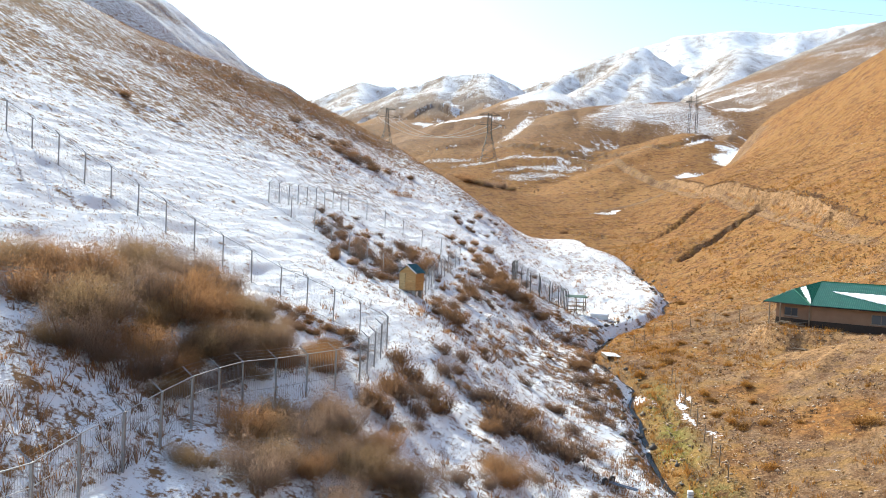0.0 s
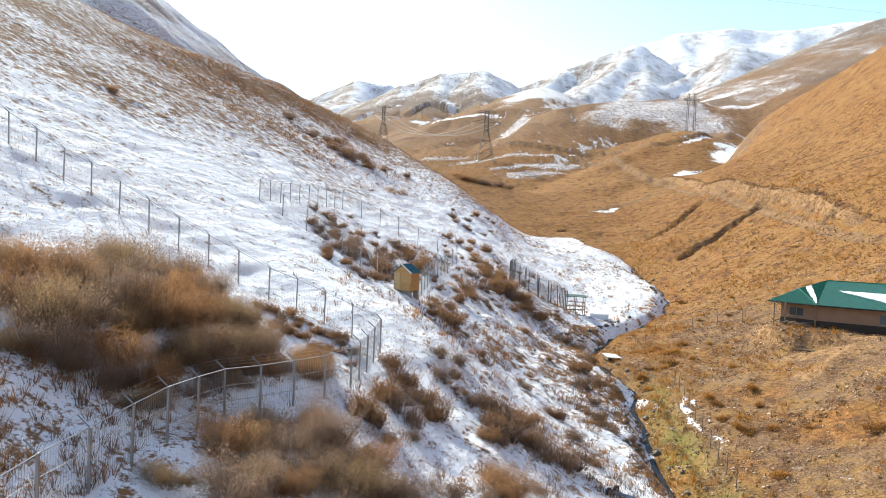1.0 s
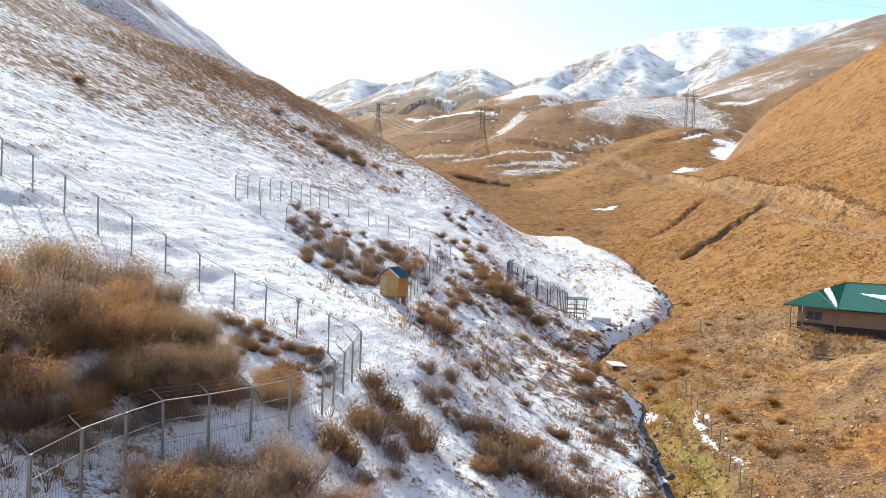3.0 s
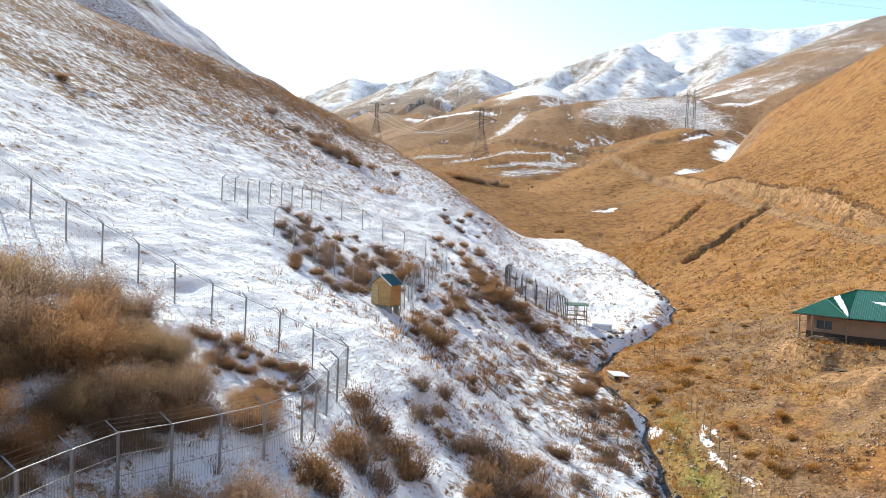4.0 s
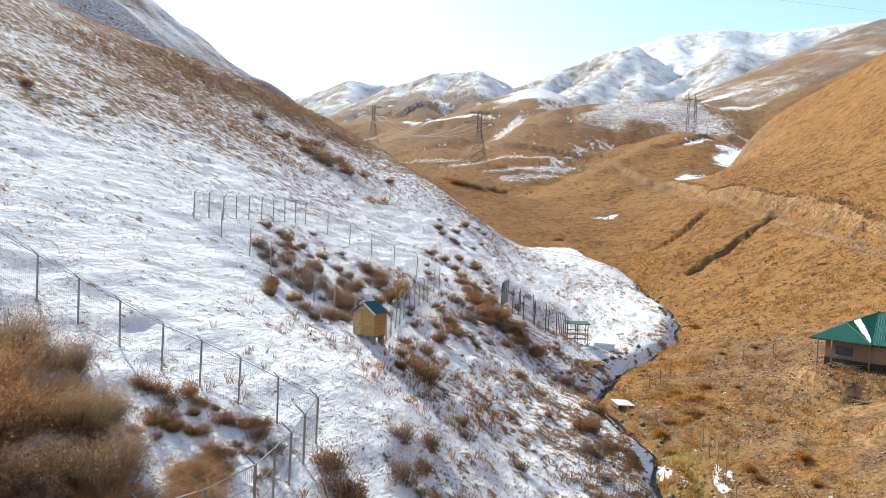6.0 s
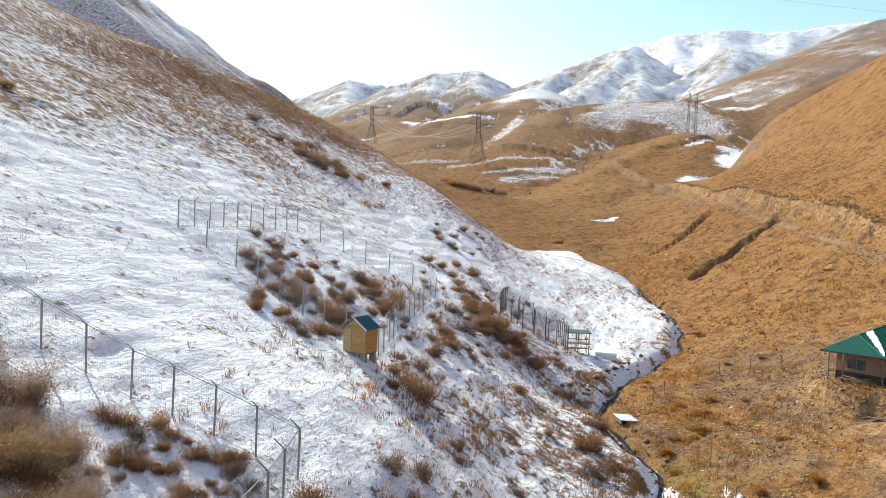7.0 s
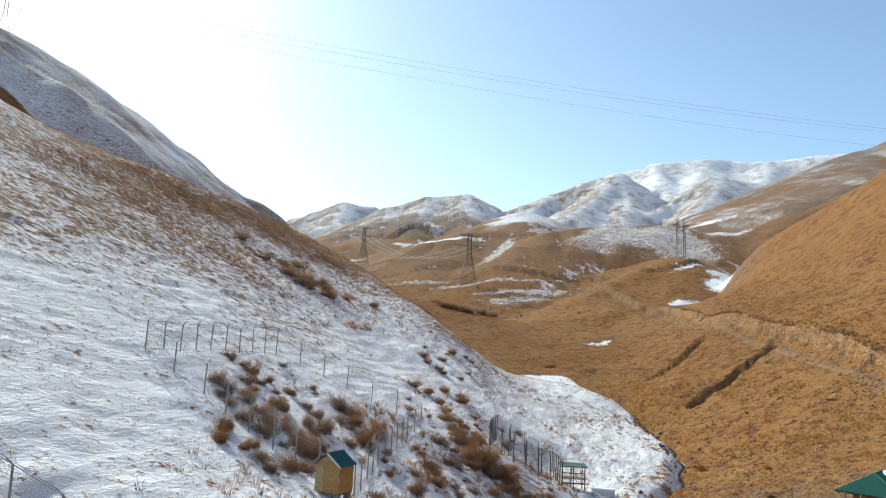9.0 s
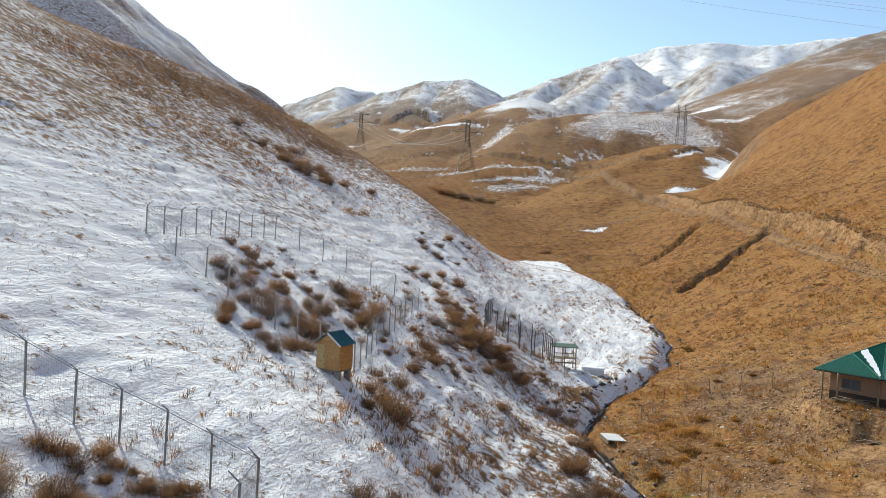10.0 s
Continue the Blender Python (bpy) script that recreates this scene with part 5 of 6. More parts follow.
def clumped_parts(seed, radius, height, stems, leaves, leaf_size, clumps):
    """A straggling shrub: several domes of uneven size that lean apart."""
    rng = np.random.default_rng(seed + 500)
    out, count = ([], [], [], [], [], []), [0, 0]
    for k in range(clumps):
        f = rng.uniform(0.5, 0.85)
        a, r = rng.uniform(0, 6.28), radius * rng.uniform(0.1, 0.75)
        both = shrub_parts(seed * 10 + k, radius * f, height * f * rng.uniform(0.9, 1.5), stems // clumps, leaves // clumps, leaf_size)
        for q, (v, t, sh) in enumerate(both):
            v = v + [math.cos(a) * r, math.sin(a) * r, 0] + v[:, 2:3] * [math.cos(a) * 0.35, math.sin(a) * 0.35, 0]
            out[3 * q].append(v)
            out[3 * q + 1].append(t + count[q])
            out[3 * q + 2].append(np.clip(sh + rng.uniform(-0.15, 0.15), 0, 1))
            count[q] += len(v)
    out = [np.concatenate(o) for o in out]
    return out[:3], out[3:]


def shrub_kind(label, mat, seed, radius, height, stems, leaves, leaf_size, clumps=0, name="shrub", kind_="shrub"):
    (tv, tt, ts), (lv, lt, ls) = clumped_parts(seed, radius, height, stems, leaves, leaf_size, clumps) if clumps else shrub_parts(seed, radius, height, stems, leaves, leaf_size)
    top = thing(name, label, kind_, 0, 0, 0, group=name + "s")
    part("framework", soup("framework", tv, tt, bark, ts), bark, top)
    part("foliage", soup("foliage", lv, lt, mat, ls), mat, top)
    return top


def plant(kinds, places, seed, low=0.8, high=1.2, stretch=1.0):
    """Each place: x, y, size. The first use of a kind takes the built one, later ones are copies."""
    rng = random.Random(seed)
    for k, (x, y, size) in enumerate(places):
        kind = kinds[k % len(kinds)]
        s = size * rng.uniform(low, high)
        m = pose(x, y, ground_z(x, y) - 0.05, rng.uniform(-5, 5), rng.uniform(-5, 5), rng.uniform(0, 360)) @ Matrix.Diagonal((s, s, s * stretch * rng.uniform(0.9, 1.15), 1))
        if kind["fresh"]:
            kind["ob"].matrix_basis = m
            kind["fresh"] = False
        else:
            ob = copy_thing(kind["ob"], m)
            ob.matrix_basis = m


def kinds_of(*obs):
    return [dict(ob=o, fresh=True) for o in obs]


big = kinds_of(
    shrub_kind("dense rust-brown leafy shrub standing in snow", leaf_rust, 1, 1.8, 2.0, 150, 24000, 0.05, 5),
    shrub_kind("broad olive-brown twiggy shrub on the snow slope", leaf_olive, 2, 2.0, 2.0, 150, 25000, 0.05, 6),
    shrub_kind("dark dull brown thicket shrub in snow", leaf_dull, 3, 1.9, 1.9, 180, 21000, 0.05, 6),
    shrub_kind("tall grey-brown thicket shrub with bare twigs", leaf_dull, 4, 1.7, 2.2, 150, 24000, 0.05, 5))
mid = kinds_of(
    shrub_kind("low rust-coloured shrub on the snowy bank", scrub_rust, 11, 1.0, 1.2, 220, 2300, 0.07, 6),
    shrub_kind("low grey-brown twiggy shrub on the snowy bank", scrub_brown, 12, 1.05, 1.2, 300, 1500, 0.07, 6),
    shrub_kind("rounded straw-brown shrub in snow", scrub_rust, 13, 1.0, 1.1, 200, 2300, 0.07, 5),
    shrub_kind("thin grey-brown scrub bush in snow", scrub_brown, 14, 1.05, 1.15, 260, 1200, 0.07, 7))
weed = kinds_of(
    shrub_kind("rounded orange-brown dry weed clump on dirt", orange_weed, 31, 0.75, 0.55, 60, 1500, 0.075, 4, "weed_clump", "weed"),
    shrub_kind("straw-coloured dry weed clump on dirt", straw, 32, 0.8, 0.5, 60, 1400, 0.075, 5, "weed_clump", "weed"))
bare = kinds_of(shrub_kind("nearly bare grey twiggy shrub in snow", leaf_dull, 21, 1.4, 1.5, 180, 2600, 0.07, 4))

THICKET = [(-20.4, 31.4, 1.08), (-18.8, 31.8, 1.08), (-17.8, 33.4, 1.18), (-17.3, 36.6, 1.17), (-15.7, 37.3, 1.17), (-14.4, 39.8, 1.11), (-13.4, 42.1, 0.58), (-17.2, 30.1, 0.88), (-15.5, 32.2, 0.99),
           (-14.4, 34.9, 0.98), (-13.5, 37.2, 0.99), (-11.8, 39.1, 0.68), (-9.4, 41.3, 0.48), (-19.7, 38.9, 1.19), (-18.2, 43.4, 1.1), (-16.2, 44.0, 0.79), (-21.5, 34.9, 1.14), (-22.4, 33.1, 0.99)]
plant(big, [(x, y, s * 0.98) for x, y, s in THICKET], 5, 0.85, 1.15)
plant(big, [(-19.7, 36.0, 0.87), (-16.4, 35.3, 0.87), (-15.2, 42.6, 0.79), (-20.6, 41.4, 0.72), (-16.8, 40.7, 0.87), (-18.1, 28.9, 0.54), (-12.7, 40.3, 0.46), (-14.8, 30.4, 0.59), (-14.1, 32.2, 0.63), (-14.0, 34.0, 0.59), (-12.9, 35.8, 0.55), (-16.3, 29.7, 0.55), (-12.5, 38.3, 0.54), (-13.4, 31.6, 0.51), (-12.7, 33.5, 0.55), (-12.3, 35.4, 0.51), (-11.7, 36.6, 0.46), (-13.8, 30.4, 0.55), (-10.3, 38.3, 0.53), (-10.9, 36.7, 0.46), (-9.2, 41.0, 0.58), (-11.2, 35.6, 0.49), (-12.2, 34.5, 0.49)], 15, 0.9, 1.1)
plant(big, [(-13.5, 36.9, 0.9), (-12.4, 38.0, 0.9), (-11.9, 39.5, 0.75), (-12.3, 36.3, 0.75), (-15.0, 38.4, 1.0), (-13.6, 40.6, 0.8), (-14.2, 35.3, 0.8)], 27, 0.9, 1.1)
EDGE_SHRUBS = [(-8.6, 39.4, 0.76), (-11.2, 38.4, 0.75), (-10.4, 37.2, 0.55), (-8.9, 40.6, 0.6)]
plant([big[0], big[3], big[0], big[1]], EDGE_SHRUBS, 33, 0.9, 1.1)
LOWER = [(-9.4, 30.9, 0.93), (-8.3, 32.6, 0.87), (-7.0, 32.8, 0.92), (-6.0, 34.4, 0.91), (-3.8, 33.5, 0.82), (-5.0, 30.3, 0.91), (-2.2, 32.4, 0.78), (-7.9, 27.5, 0.86), (2.5, 37.8, 0.94), (-10.0, 26.9, 0.58)]
plant(big, [(x - 0.9, y, s * 0.98) for x, y, s in LOWER], 6, 0.85, 1.15)
plant(big, [(-7.7, 34.6, 0.58), (-8.9, 28.9, 0.73), (-6.2, 31.3, 0.8), (-4.2, 31.8, 0.72), (-7.0, 29.4, 0.73), (-2.9, 30.6, 0.66), (1.4, 39.0, 0.51), (-5.4, 27.6, 0.72)], 16, 0.9, 1.1)
plant(bare, [(-1.0, 34.5, 0.98), (-4.4, 36.3, 0.77), (0.6, 36.1, 0.79), (-9.7, 24.1, 0.68), (3.8, 40.4, 0.7), (-3.1, 38.2, 0.77)], 7)
MIDDLE = [(-5.7, 37.8, 0.86), (-4.2, 42.7, 1.17), (-5.0, 41.2, 0.96), (-3.4, 40.6, 1.18), (-2.6, 42.4, 0.79), (1.9, 48.5, 1.3), (3.2, 51.0, 1.2), (6.2, 57.3, 0.9), (3.7, 47.4, 1.2), (6.0, 47.3, 1.3), (1.1, 46.6, 1.1), (0.6, 49.6, 1.0),
          (11.9, 70.3, 1.1), (7.2, 53.8, 0.9), (0.7, 44.4, 0.8), (4.4, 45.9, 0.9), (8.4, 50.2, 0.8), (-2.7, 52.4, 0.9), (-1.4, 51.2, 0.8), (-2.7, 71.4, 1.0), (-0.5, 80.9, 1.1), (15.5, 93.1, 0.8), (12.1, 79.2, 1.1), (11.2, 75.4, 1.0), (10.4, 72.6, 1.0)]
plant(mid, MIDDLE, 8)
plant([mid[1], mid[1], mid[2]], [(-0.3, 48.5, 1.0), (1.1, 49.6, 1.1), (3.5, 51.4, 1.2), (1.7, 45.7, 1.1), (3.7, 47.3, 1.2), (6.5, 57.2, 0.9), (5.8, 46.5, 0.9), (10.0, 68.5, 1.1), (10.0, 72.3, 1.0), (10.3, 61.1, 0.8), (4.0, 59.8, 0.8)], 28, stretch=1.2)
FENCE_SIDE = [(-5.6, 38.1, 1.0), (-5.2, 42.4, 1.2), (-4.5, 40.8, 1.1), (-4.3, 45.1, 1.2), (-3.2, 44.3, 1.1), (-2.3, 49.2, 1.0), (-2.1, 43.6, 1.1), (-5.0, 37.7, 0.9), (-1.3, 53.7, 0.9), (-5.1, 46.9, 1.0)]
plant([mid[0], mid[2], mid[1]], FENCE_SIDE, 29, stretch=1.15)
PEN_SHRUBS = [(-14.3, 68.1, 0.9), (-12.2, 71.0, 1.3), (-12.2, 66.4, 0.8), (-9.9, 76.4, 1.2), (-8.0, 84.2, 1.2), (-8.9, 73.7, 1.2), (-9.1, 68.9, 1.0), (-11.0, 65.9, 0.8), (-7.4, 78.1, 1.1), (-16.5, 73.8, 1.0), (-12.7, 78.3, 1.0), (-16.4, 79.4, 1.0),
              (-13.7, 65.7, 0.6), (-7.9, 72.6, 1.1), (-6.1, 87.0, 1.0), (-9.5, 86.1, 1.1), (-10.3, 72.0, 1.0), (-15.6, 76.4, 0.9), (-17.6, 82.8, 0.7), (-6.6, 81.9, 1.0), (-11.4, 74.3, 1.2), (-10.6, 80.6, 1.0), (-13.6, 74.6, 1.1)]
PEN_TALL = [(-19.0, 83.2, 0.7), (-16.8, 82.6, 0.8), (-14.2, 68.6, 0.9), (-13.8, 66.2, 0.7), (-12.0, 67.7, 0.9), (-12.6, 72.7, 1.1), (-13.8, 71.7, 1.0), (-10.2, 65.4, 0.8), (-9.3, 67.4, 0.9), (-9.2, 71.4, 1.2),
            (-10.4, 77.3, 1.1), (-9.4, 78.3, 1.1), (-10.4, 73.3, 1.0), (-9.1, 73.1, 1.1), (-8.5, 86.0, 1.2), (-10.1, 86.7, 0.9), (-6.7, 80.5, 1.2), (-6.1, 79.8, 1.1), (-11.6, 81.3, 0.8), (-13.4, 82.6, 0.8), (-16.4, 75.5, 1.0),
            (-14.9, 75.0, 0.9), (-15.3, 72.6, 0.9), (-17.3, 75.6, 0.8), (-13.5, 78.0, 0.9), (-8.9, 82.8, 1.1), (-5.8, 83.5, 1.0)]
plant([mid[1], mid[0], mid[3], mid[0], mid[2]], [(x, y, s * 0.85) for x, y, s in PEN_TALL], 26, stretch=1.35)
plant([mid[0], mid[1], mid[2], mid[1]], [(x, y, s * 0.75) for x, y, s in PEN_SHRUBS], 9, stretch=1.2)


def scattered(count, area, keep, lo, hi, seed):
    rng = np.random.default_rng(seed)
    x, y = rng.uniform(area[0], area[1], count), rng.uniform(area[2], area[3], count)
    ok = keep(x, y, rng)
    return [(float(a), float(b), float(rng.uniform(lo, hi))) for a, b in zip(x[ok], y[ok])]


def pen_ground(x, y, rng):
    f = (x + 0.45 * (y - 80) + 10) / 9
    return (np.abs(f) < 0.75) & (rng.uniform(0, 1, len(x)) < 0.55 + 0.5 * fbm(x, y, 4, 2, 91)) & (np.hypot(x + 6.3, y - 65.7) > 2.2)


def bank_ground(x, y, rng):
    d = fbm(x, y, 5, 3, 92)
    return (x + 0.2 * (y - 60) > -4) & (land(x, y)[1] > 1.5) & (rng.uniform(0, 1, len(x)) < step(d, -0.3, 0.6)) & (np.hypot(x + 6.3, y - 65.7) > 2.4) & (np.hypot(x - 9, y - 45.6) > 2.5) & ~((y > 100) & (x > 3))


plant([mid[3], mid[1], mid[2], mid[1], mid[0]], scattered(70, (-18, -4, 67, 92), pen_ground, 0.3, 0.75, 93), 17)
plant([mid[1], mid[3], mid[0], mid[1], mid[2]], scattered(200, (-5, 14, 40, 104), bank_ground, 0.25, 0.7, 94), 18)
plant([mid[1], mid[3], mid[0], mid[1]], scattered(60, (-6, 13, 106, 145), lambda x, y, rng: (np.abs(x - 2.5 + 0.25 * (y - 122)) < 5.5) & (land(x, y)[1] > 3) & (rng.uniform(0, 1, len(x)) < 0.6), 0.5, 1.0, 96), 21)
plant([mid[1], mid[2], mid[0]], scattered(60, (-14, -7, 42, 47.5), lambda x, y, rng: rng.uniform(0, 1, len(x)) < 0.6, 0.3, 0.65, 95), 19)
plant(big, [(-6, 262, 1.4), (-2, 264, 1.5), (2, 263, 1.3), (6, 266, 1.4), (-9, 268, 1.3), (10, 270, 1.2)], 20)
BANK = [(-2.2, 64.6, 1.5), (-3.2, 66.4, 0.8), (-1.5, 83.9, 1.1), (-0.7, 93.1, 1.0), (-2.0, 76.5, 0.9), (2.2, 93.9, 1.3), (3.4, 94.6, 1.3), (4.0, 92.2, 1.3), (5.2, 93.4, 1.3), (6.2, 91.1, 1.3), (7.3, 89.7, 1.2), (0.9, 99.4, 1.2), (-0.4, 102.7, 1.2), (1.4, 103.6, 1.1), (8.4, 91.5, 1.1),
        (10.3, 86.8, 1.0), (2.8, 99.2, 1.2), (-3.9, 63.9, 0.7), (5.5, 79.8, 0.9), (11.8, 86.2, 0.9), (1.2, 96.4, 1.2), (6.8, 97.6, 1.0), (4.6, 88.4, 0.9), (0.6, 88.8, 0.9)]
plant([mid[0], mid[2], mid[0], mid[1]], BANK, 10)
plant([mid[0], mid[0], mid[2]], [(-0.9, 105.7, 0.8), (0.1, 99.7, 1.0), (1.1, 98.2, 1.0), (2.2, 96.1, 0.8), (3.2, 94.8, 0.9), (4.1, 93.7, 1.0), (5.1, 93.0, 0.9), (6.1, 93.0, 1.0), (0.9, 103.9, 1.0), (2.8, 100.8, 0.8), (4.6, 97.3, 1.0), (5.8, 95.8, 0.8), (-1.7, 109.3, 0.9), (-3.2, 111.2, 0.9), (-5.0, 110.9, 1.0), (0.7, 93.3, 0.8), (2.5, 91.5, 0.8), (-1.2, 117.3, 1.0), (1.1, 116.3, 0.9)], 22)
CREST = [(-28.3, 139.6, 1.8), (-25.1, 137.7, 1.9), (-24.4, 146.4, 1.7), (-33.3, 141.7, 1.6), (-43.2, 83.3, 1.1), (-39.0, 145.8, 1.5), (-21.6, 139.9, 1.6), (-30.7, 145.5, 1.7), (-26.6, 141.4, 1.9), (-23.0, 143.6, 1.6), (-19.4, 146.0, 1.4), (-29.5, 150.5, 1.6), (-15.6, 150.6, 1.3)]
plant([mid[0], mid[1]], CREST, 11)
RIGHT_SIDE = [(27.4, 96.8, 0.8), (29.5, 98.6, 0.7), (21.3, 86.0, 0.9), (22.2, 84.0, 0.8), (18.4, 78.0, 0.9), (16.6, 76.0, 0.8), (23.5, 80.5, 0.8), (20.7, 62.0, 0.8), (24.6, 64.0, 0.8), (25.5, 58.0, 0.7), (33.0, 98.0, 0.8), (20.5, 97.0, 0.9), (24.0, 102.0, 0.8)]
plant([weed[0], weed[1], weed[0]], RIGHT_SIDE, 12)
WEEDS = [(21.5, 83.7, 1.1), (21.0, 79.5, 1.2), (19.5, 78.0, 1.0), (26.5, 76.5, 0.9), (24.3, 87.4, 0.9), (27.3, 86.5, 0.8), (21.4, 60.4, 1.0), (21.8, 58.8, 1.1), (23.0, 58.8, 0.9), (20.7, 62.1, 0.9), (21.5, 66.1, 1.0), (22.1, 62.3, 1.0), (20.5, 51.3, 1.2), (29.1, 54.3, 1.2), (16.8, 76.1, 0.9), (16.7, 73.2, 0.8), (15.6, 71.5, 0.8), (25.4, 67.6, 0.9)]
plant([weed[0], weed[1], weed[0]], WEEDS, 23)
plant([weed[1], weed[0]], scattered(150, (16, 66, 55, 150), lambda x, y, rng: (land(x, y)[1] < -1.5) & (rng.uniform(0, 1, len(x)) < step(fbm(x, y, 9, 3, 97), -0.1, 0.5)) & ~((x > 33) & (y < 100)), 0.35, 0.9, 98), 24)


# ---------------------------------------------------------------- grass, stones: too many to count
def tufts(name, label, mat, count, area, keep, seed, height, blades, spread, width):
    """Tussocks of bent dry blades, scattered where keep() says."""
    rng = np.random.default_rng(seed)
    x0, x1, y0, y1 = area
    # density falls with the distance along the valley, so that near and far tussocks look even
    x, y = rng.uniform(x0, x1, count), y0 + (y1 - y0) * rng.uniform(0, 1, count) ** 1.25
    ok = keep(x, y, rng)
    x, y = x[ok], y[ok]
    z = relief(x, y)[0]
    n = len(x)
    size = rng.uniform(0.55, 1.35, n)
    b = blades
    ang = rng.uniform(0, 2 * np.pi, (n, b))
    lean = rng.uniform(0.15, 0.75, (n, b))
    h = height * size[:, None] * rng.uniform(0.6, 1.1, (n, b))
    r = spread * size[:, None] * rng.uniform(0, 1, (n, b))
    bx, by = x[:, None] + np.cos(ang) * r, y[:, None] + np.sin(ang) * r
    tx, ty = bx + np.cos(ang) * lean * h, by + np.sin(ang) * lean * h
    tz = z[:, None] + h
    px, py = -np.sin(ang + 0.6) * width, np.cos(ang + 0.6) * width
    base = z[:, None] - 0.06
    v = np.stack([np.stack([bx - px, by - py, base + 0 * bx], -1), np.stack([bx + px, by + py, base + 0 * bx], -1), np.stack([tx, ty, tz], -1)], 2).reshape(-1, 3)
    t = np.arange(len(v)).reshape(-1, 3)
    tone = np.clip(np.repeat(rng.uniform(0, 1, n), b * 3) * 0.7 + rng.uniform(0, 0.3, n * b * 3), 0, 1)
    tagged(new(name, soup(name, v, t, mat, tone)), label, "grass", kind="stuff")


def build_water():
    """A shallow dark stream in the creek bed."""
    m, nt, bs = material("stream_water")
    bs.inputs["Base Color"].default_value = (0.016, 0.017, 0.016, 1)
    bs.inputs["Specular IOR Level"].default_value = 0.06
    bs.inputs["Roughness"].default_value = 0.2
    co = nt.nodes.new("ShaderNodeTexCoord").outputs["Object"]
    bump(nt, bs, noise_tex(nt, co, 5.0, 3), 0.4, 0.05)
    ys = np.arange(20, 150, 0.6)
    xc = ys * 0 + np.interp(ys, [c[0] for c in CREEK], [c[1] for c in CREEK]) + 0.5 * value_noise(ys / 4, ys * 0, 8)
    zc = np.interp(ys, [c[0] for c in CREEK], [c[2] for c in CREEK]) - 0.42
    half = 0.13 + 0.1 * value_noise(ys / 2.3, ys * 0, 18)
    v = np.concatenate([np.stack([xc - half, ys, zc], 1), np.stack([xc + half, ys, zc], 1)])
    n = len(ys)
    k = np.arange(n - 1)
    t = np.concatenate([np.stack([k, k + n, k + 1], 1), np.stack([k + 1, k + n, k + n + 1], 1)])
    tagged(new("water", soup("water", v, t, m)), "narrow dark mountain stream between snowy banks", "water", kind="structure")


build_water()


def on_left(x, y, rng):
    west = relief(x, y)[2]
    d = 0.5 + 0.5 * fbm(x, y, 9, 3, 31)
    low = step(x + 0.25 * (y - 60), -14, 4)
    top = step(y - curve(x, LEFT_CREST), -80, -15)
    return (west > 0.5) & (rng.uniform(0, 1, len(x)) < np.clip(d * (0.42 + 0.6 * low + 0.9 * top), 0, 1)) 


def on_right(x, y, rng):
    west = relief(x, y)[2]
    d = 0.5 + 0.5 * fbm(x, y, 7, 3, 41)
    return (west < 0.5) & (rng.uniform(0, 1, len(x)) < d)


def in_clumps(x, y, rng):
    return (relief(x, y)[2] < 0.5) & (rng.uniform(0, 1, len(x)) < step(fbm(x, y, 5, 3, 42), 0.05, 0.7))


def on_brow(x, y, rng):
    d = fbm(x, y, 7, 3, 43)
    return (relief(x, y)[2] > 0.5) & (rng.uniform(0, 1, len(x)) < (0.25 + 0.75 * step(d, -0.2, 0.5)) * step(y, 108, 128)) & (land(x, y)[0] > 20 - 0.1 * x)


def on_bank(x, y, rng):
    d = fbm(x, y, 3.6, 3, 51) + 0.6 * fbm(x, y, 14, 2, 52)
    low = step(x + 0.2 * (y - 60) + 2.0 * fbm(x, y, 9, 2, 53), -7, 3) * (1 - step(x, 12, 15)) * (1 - 0.85 * step(y + 6 * fbm(x, y, 12, 2, 54), 84, 112))
    return (relief(x, y)[2] > 0.5) & (rng.uniform(0, 1, len(x)) < step(d, -0.25, 0.75) * (0.1 + 0.9 * low))


tufts("grass_tufts", "dry rust-brown grass tussocks poking through snow", rust_grass, 210000, (-75, 36, 16, 175), on_left, 61, 0.16, 4, 0.16, 0.014)
tufts("bank_scrub", "dark low scrub tufts on the snowy bank", bark, 5200, (-14, 16, 26, 116), on_bank, 62, 0.55, 11, 0.24, 0.016)
tufts("bank_grass", "straw and rust grass clumps on the snowy bank", rust_grass, 7000, (-14, 16, 26, 116), on_bank, 63, 0.5, 13, 0.25, 0.02)
tufts("dry_grass", "short straw-coloured dry grass on the sunny slope", straw, 42000, (8, 105, 30, 240), on_right, 64, 0.17, 9, 0.26, 0.035)
tufts("rust_clumps", "rust-coloured weed clumps on the sunny slope", orange_weed, 15000, (8, 72, 40, 180), in_clumps, 65, 0.42, 11, 0.36, 0.034)
tufts("slope_scrub", "dark brown scrub tufts under the hill crest", stalk, 4200, (-62, 8, 100, 190), on_brow, 68, 0.6, 9, 0.4, 0.03)
tufts("brow_grass", "rust grass tussocks under the hill crest", rust_grass, 5200, (-62, 8, 100, 190), on_brow, 69, 0.55, 9, 0.4, 0.035)
tufts("dark_tussocks", "small dark dead tussocks on the sunny slope", bark, 13000, (14, 100, 40, 230), on_right, 70, 0.13, 9, 0.26, 0.05)


def on_scarp(x, y, rng):
    d, share = along(x, y, SCARP)
    return (np.abs(d - 0.5) < 0.6) & (rng.uniform(0, 1, len(x)) < 0.6 + 0.6 * value_noise(share * 30, share * 0, 44))


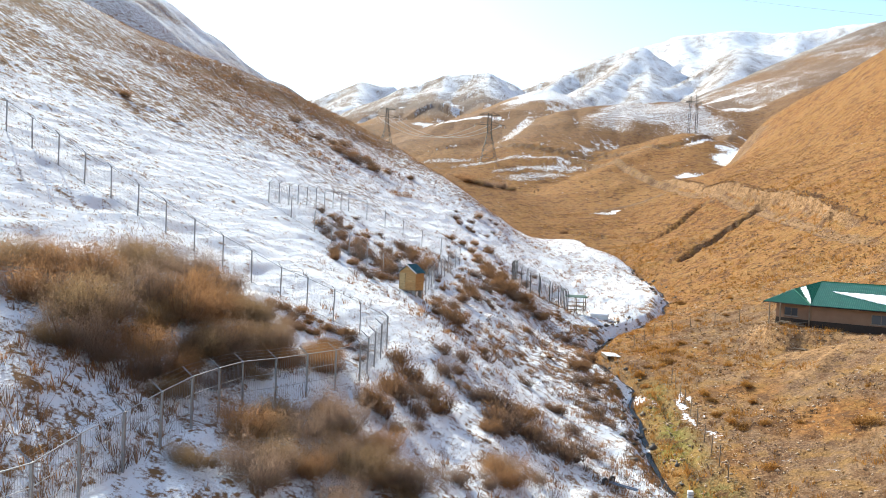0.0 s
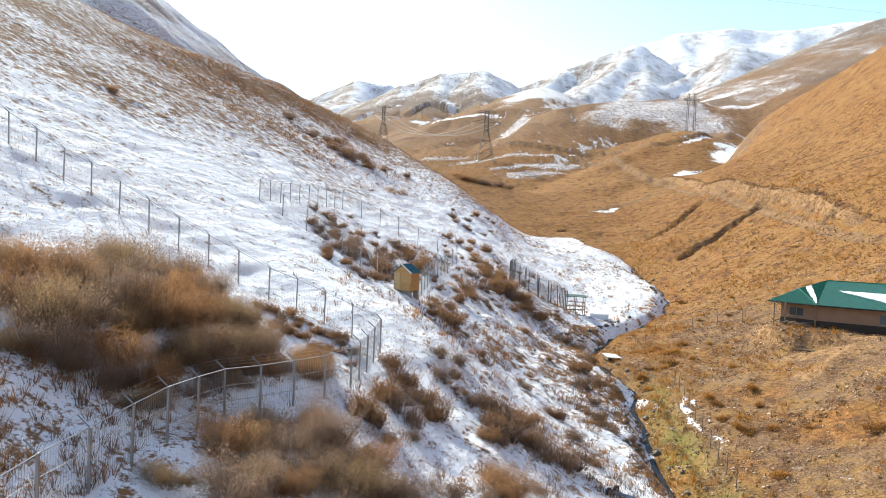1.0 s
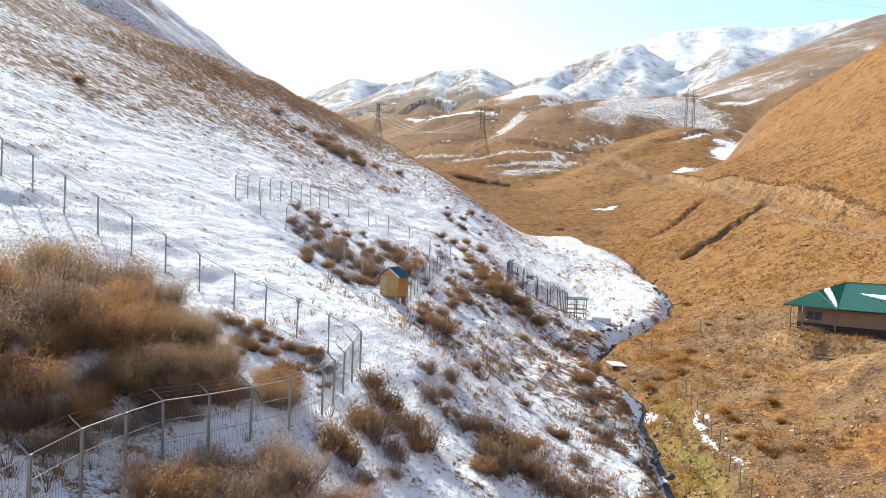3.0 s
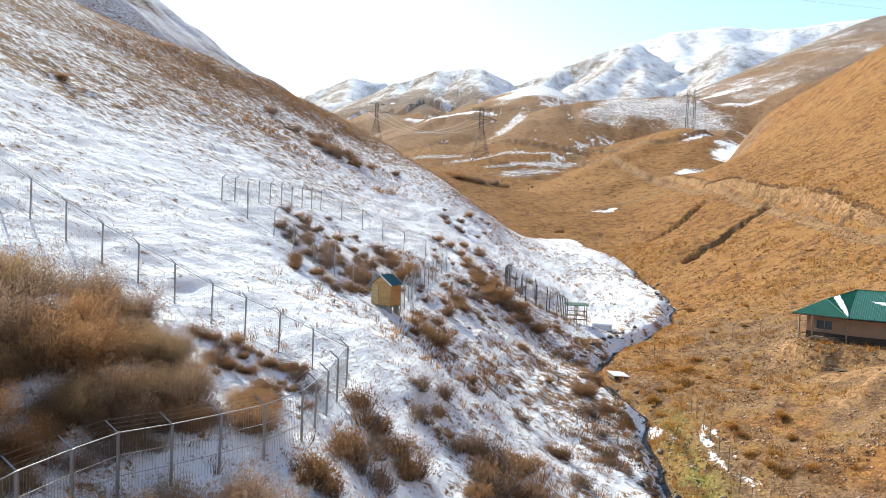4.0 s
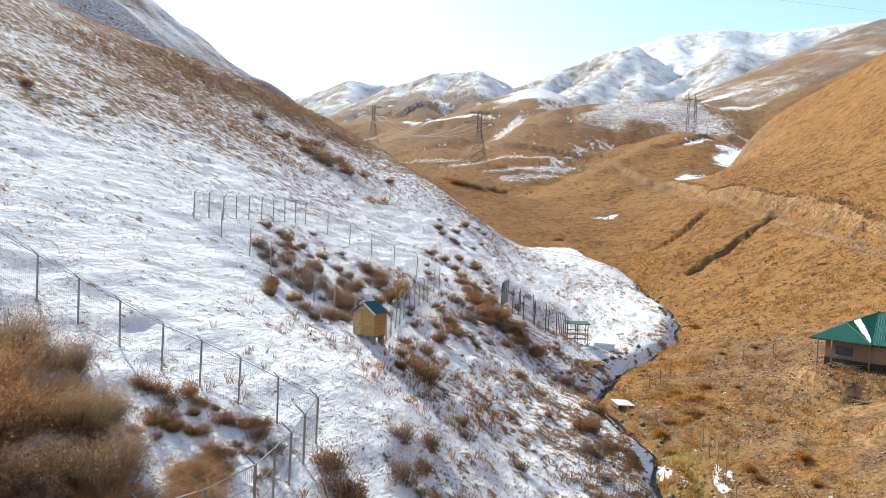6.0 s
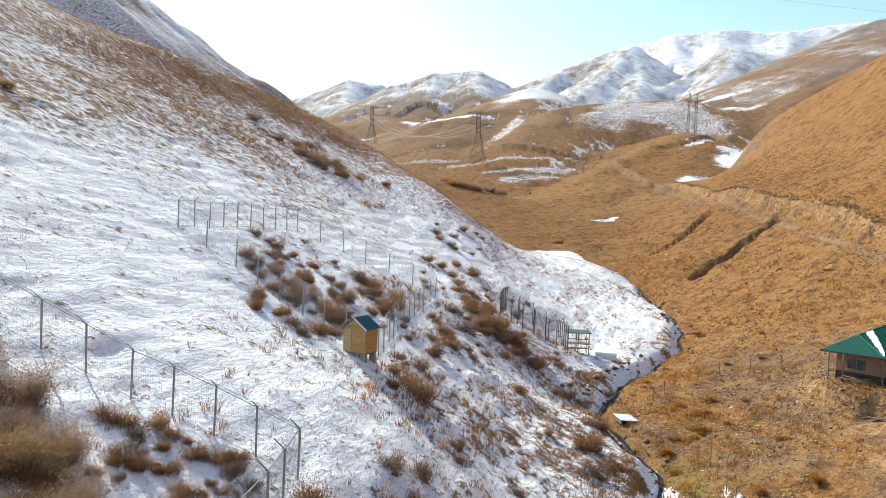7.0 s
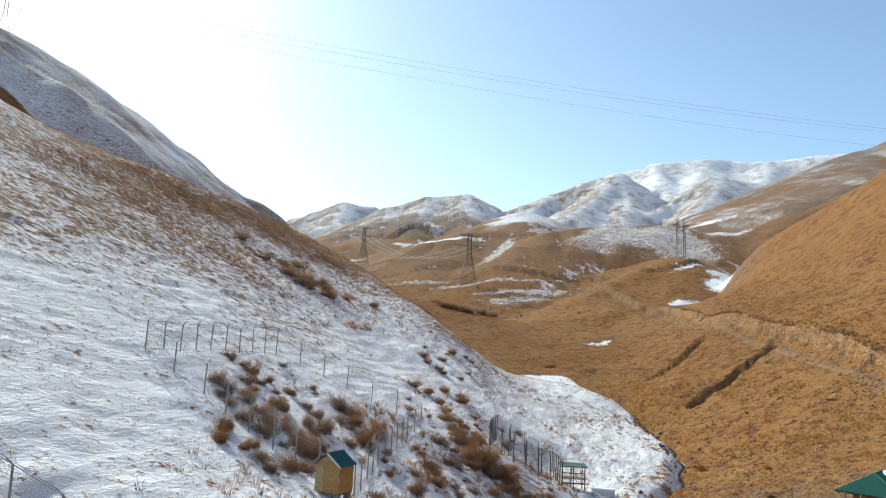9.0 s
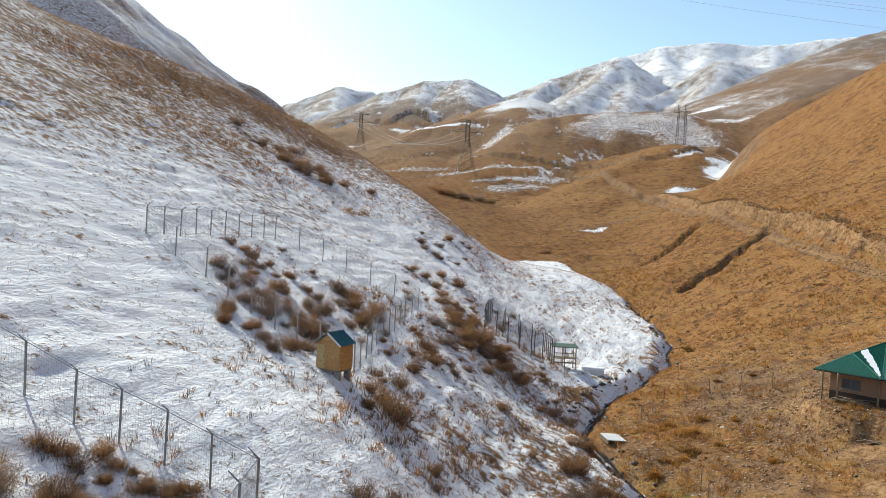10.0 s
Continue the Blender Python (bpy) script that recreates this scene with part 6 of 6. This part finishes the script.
tufts("bank_sods", "dark ragged sods along the bank's brow", stalk, 9000, (58, 68, 108, 262), on_scarp, 73, 0.28, 8, 0.3, 0.05)
# dark tufts added in place of the shadow bands across the valley floor
tufts("floor_scrub", "dark scrub standing in for shadow bands on the valley floor", bark, 5200, (-25, 62, 285, 400), lambda x, y, rng: (rng.uniform(0, 1, len(x)) < step(fbm(x, y * 1.6, 22, 3, 45), 0.1, 0.6)) & (land(x, y)[0] < np.interp(y, [285, 400], [33, 53])), 74, 0.9, 10, 0.9, 0.09)
tufts("nose_tufts", "rust and brown tufts on the snowy spur", rust_grass, 1500, (2, 36, 108, 165), lambda x, y, rng: (relief(x, y)[2] > 0.5) & (rng.uniform(0, 1, len(x)) < step(fbm(x, y, 6, 3, 46), -0.1, 0.6)), 75, 0.4, 10, 0.3, 0.03)
tufts("creek_fringe", "rust weeds crowding the creek's edge", orange_weed, 3400, (8, 40, 40, 160), lambda x, y, rng: (np.abs(land(x, y)[1] + 1.4) < 0.9) | ((np.abs(land(x, y)[1] - 1.8) < 1.6) & (y > 78) & (rng.uniform(0, 1, len(x)) < 0.3)), 76, 0.5, 10, 0.3, 0.025)
tufts("dry_stalks", "clumps of tall dry brown stalks in the snow", stalk, 260, (-21, -12.5, 19, 33), lambda x, y, rng: rng.uniform(0, 1, len(x)) < 0.5 + 0.9 * fbm(x, y, 3, 2, 55), 66, 0.75, 14, 0.26, 0.02)
tufts("rust_stalks", "clumps of rust-coloured dry stalks in the snow", rust_grass, 300, (-23, -12.5, 19, 33), lambda x, y, rng: rng.uniform(0, 1, len(x)) < 0.5 + 0.9 * fbm(x, y, 3, 2, 56), 67, 0.6, 14, 0.3, 0.02)


def stones(name, label, mat, count, area, keep, seed, lo, hi):
    rng = np.random.default_rng(seed)
    x0, x1, y0, y1 = area
    x, y = rng.uniform(x0, x1, count), rng.uniform(y0, y1, count)
    ok = keep(x, y, rng)
    x, y = x[ok], y[ok]
    z = relief(x, y)[0]
    unit = np.array([(1, 0, 0), (-1, 0, 0), (0, 1, 0), (0, -1, 0), (0, 0, 1), (0, 0, -1)], float)
    faces = np.array([(0, 2, 4), (2, 1, 4), (1, 3, 4), (3, 0, 4), (2, 0, 5), (1, 2, 5), (3, 1, 5), (0, 3, 5)])
    n = len(x)
    s = lo + (hi - lo) * rng.uniform(0, 1, n) ** 4
    v = unit[None] * s[:, None, None] * rng.uniform(0.6, 1.25, (n, 6, 1)) * np.array([1.2, 1, 0.7]) + rng.normal(size=(n, 6, 3)) * s[:, None, None] * 0.15
    v = v + np.stack([x, y, z + s * 0.2], 1)[:, None]
    t = faces[None] + 6 * np.arange(n)[:, None, None]
    tagged(new(name, soup(name, v.reshape(-1, 3), t.reshape(-1, 3), mat)), label, "stones", kind="stuff")


stones("stones", "scattered pale stones on the dirt slope", stone_grey, 30000, (14, 52, 42, 116), on_right, 71, 0.018, 0.15)
stones("creek_stones", "dark wet stones along the creek", plain("wet_stone", (0.09, 0.075, 0.06), 0.6), 4200, (8, 38, 40, 150),
       lambda x, y, rng: np.abs(land(x, y)[1] - 0.3) < 1.9, 72, 0.06, 0.42)
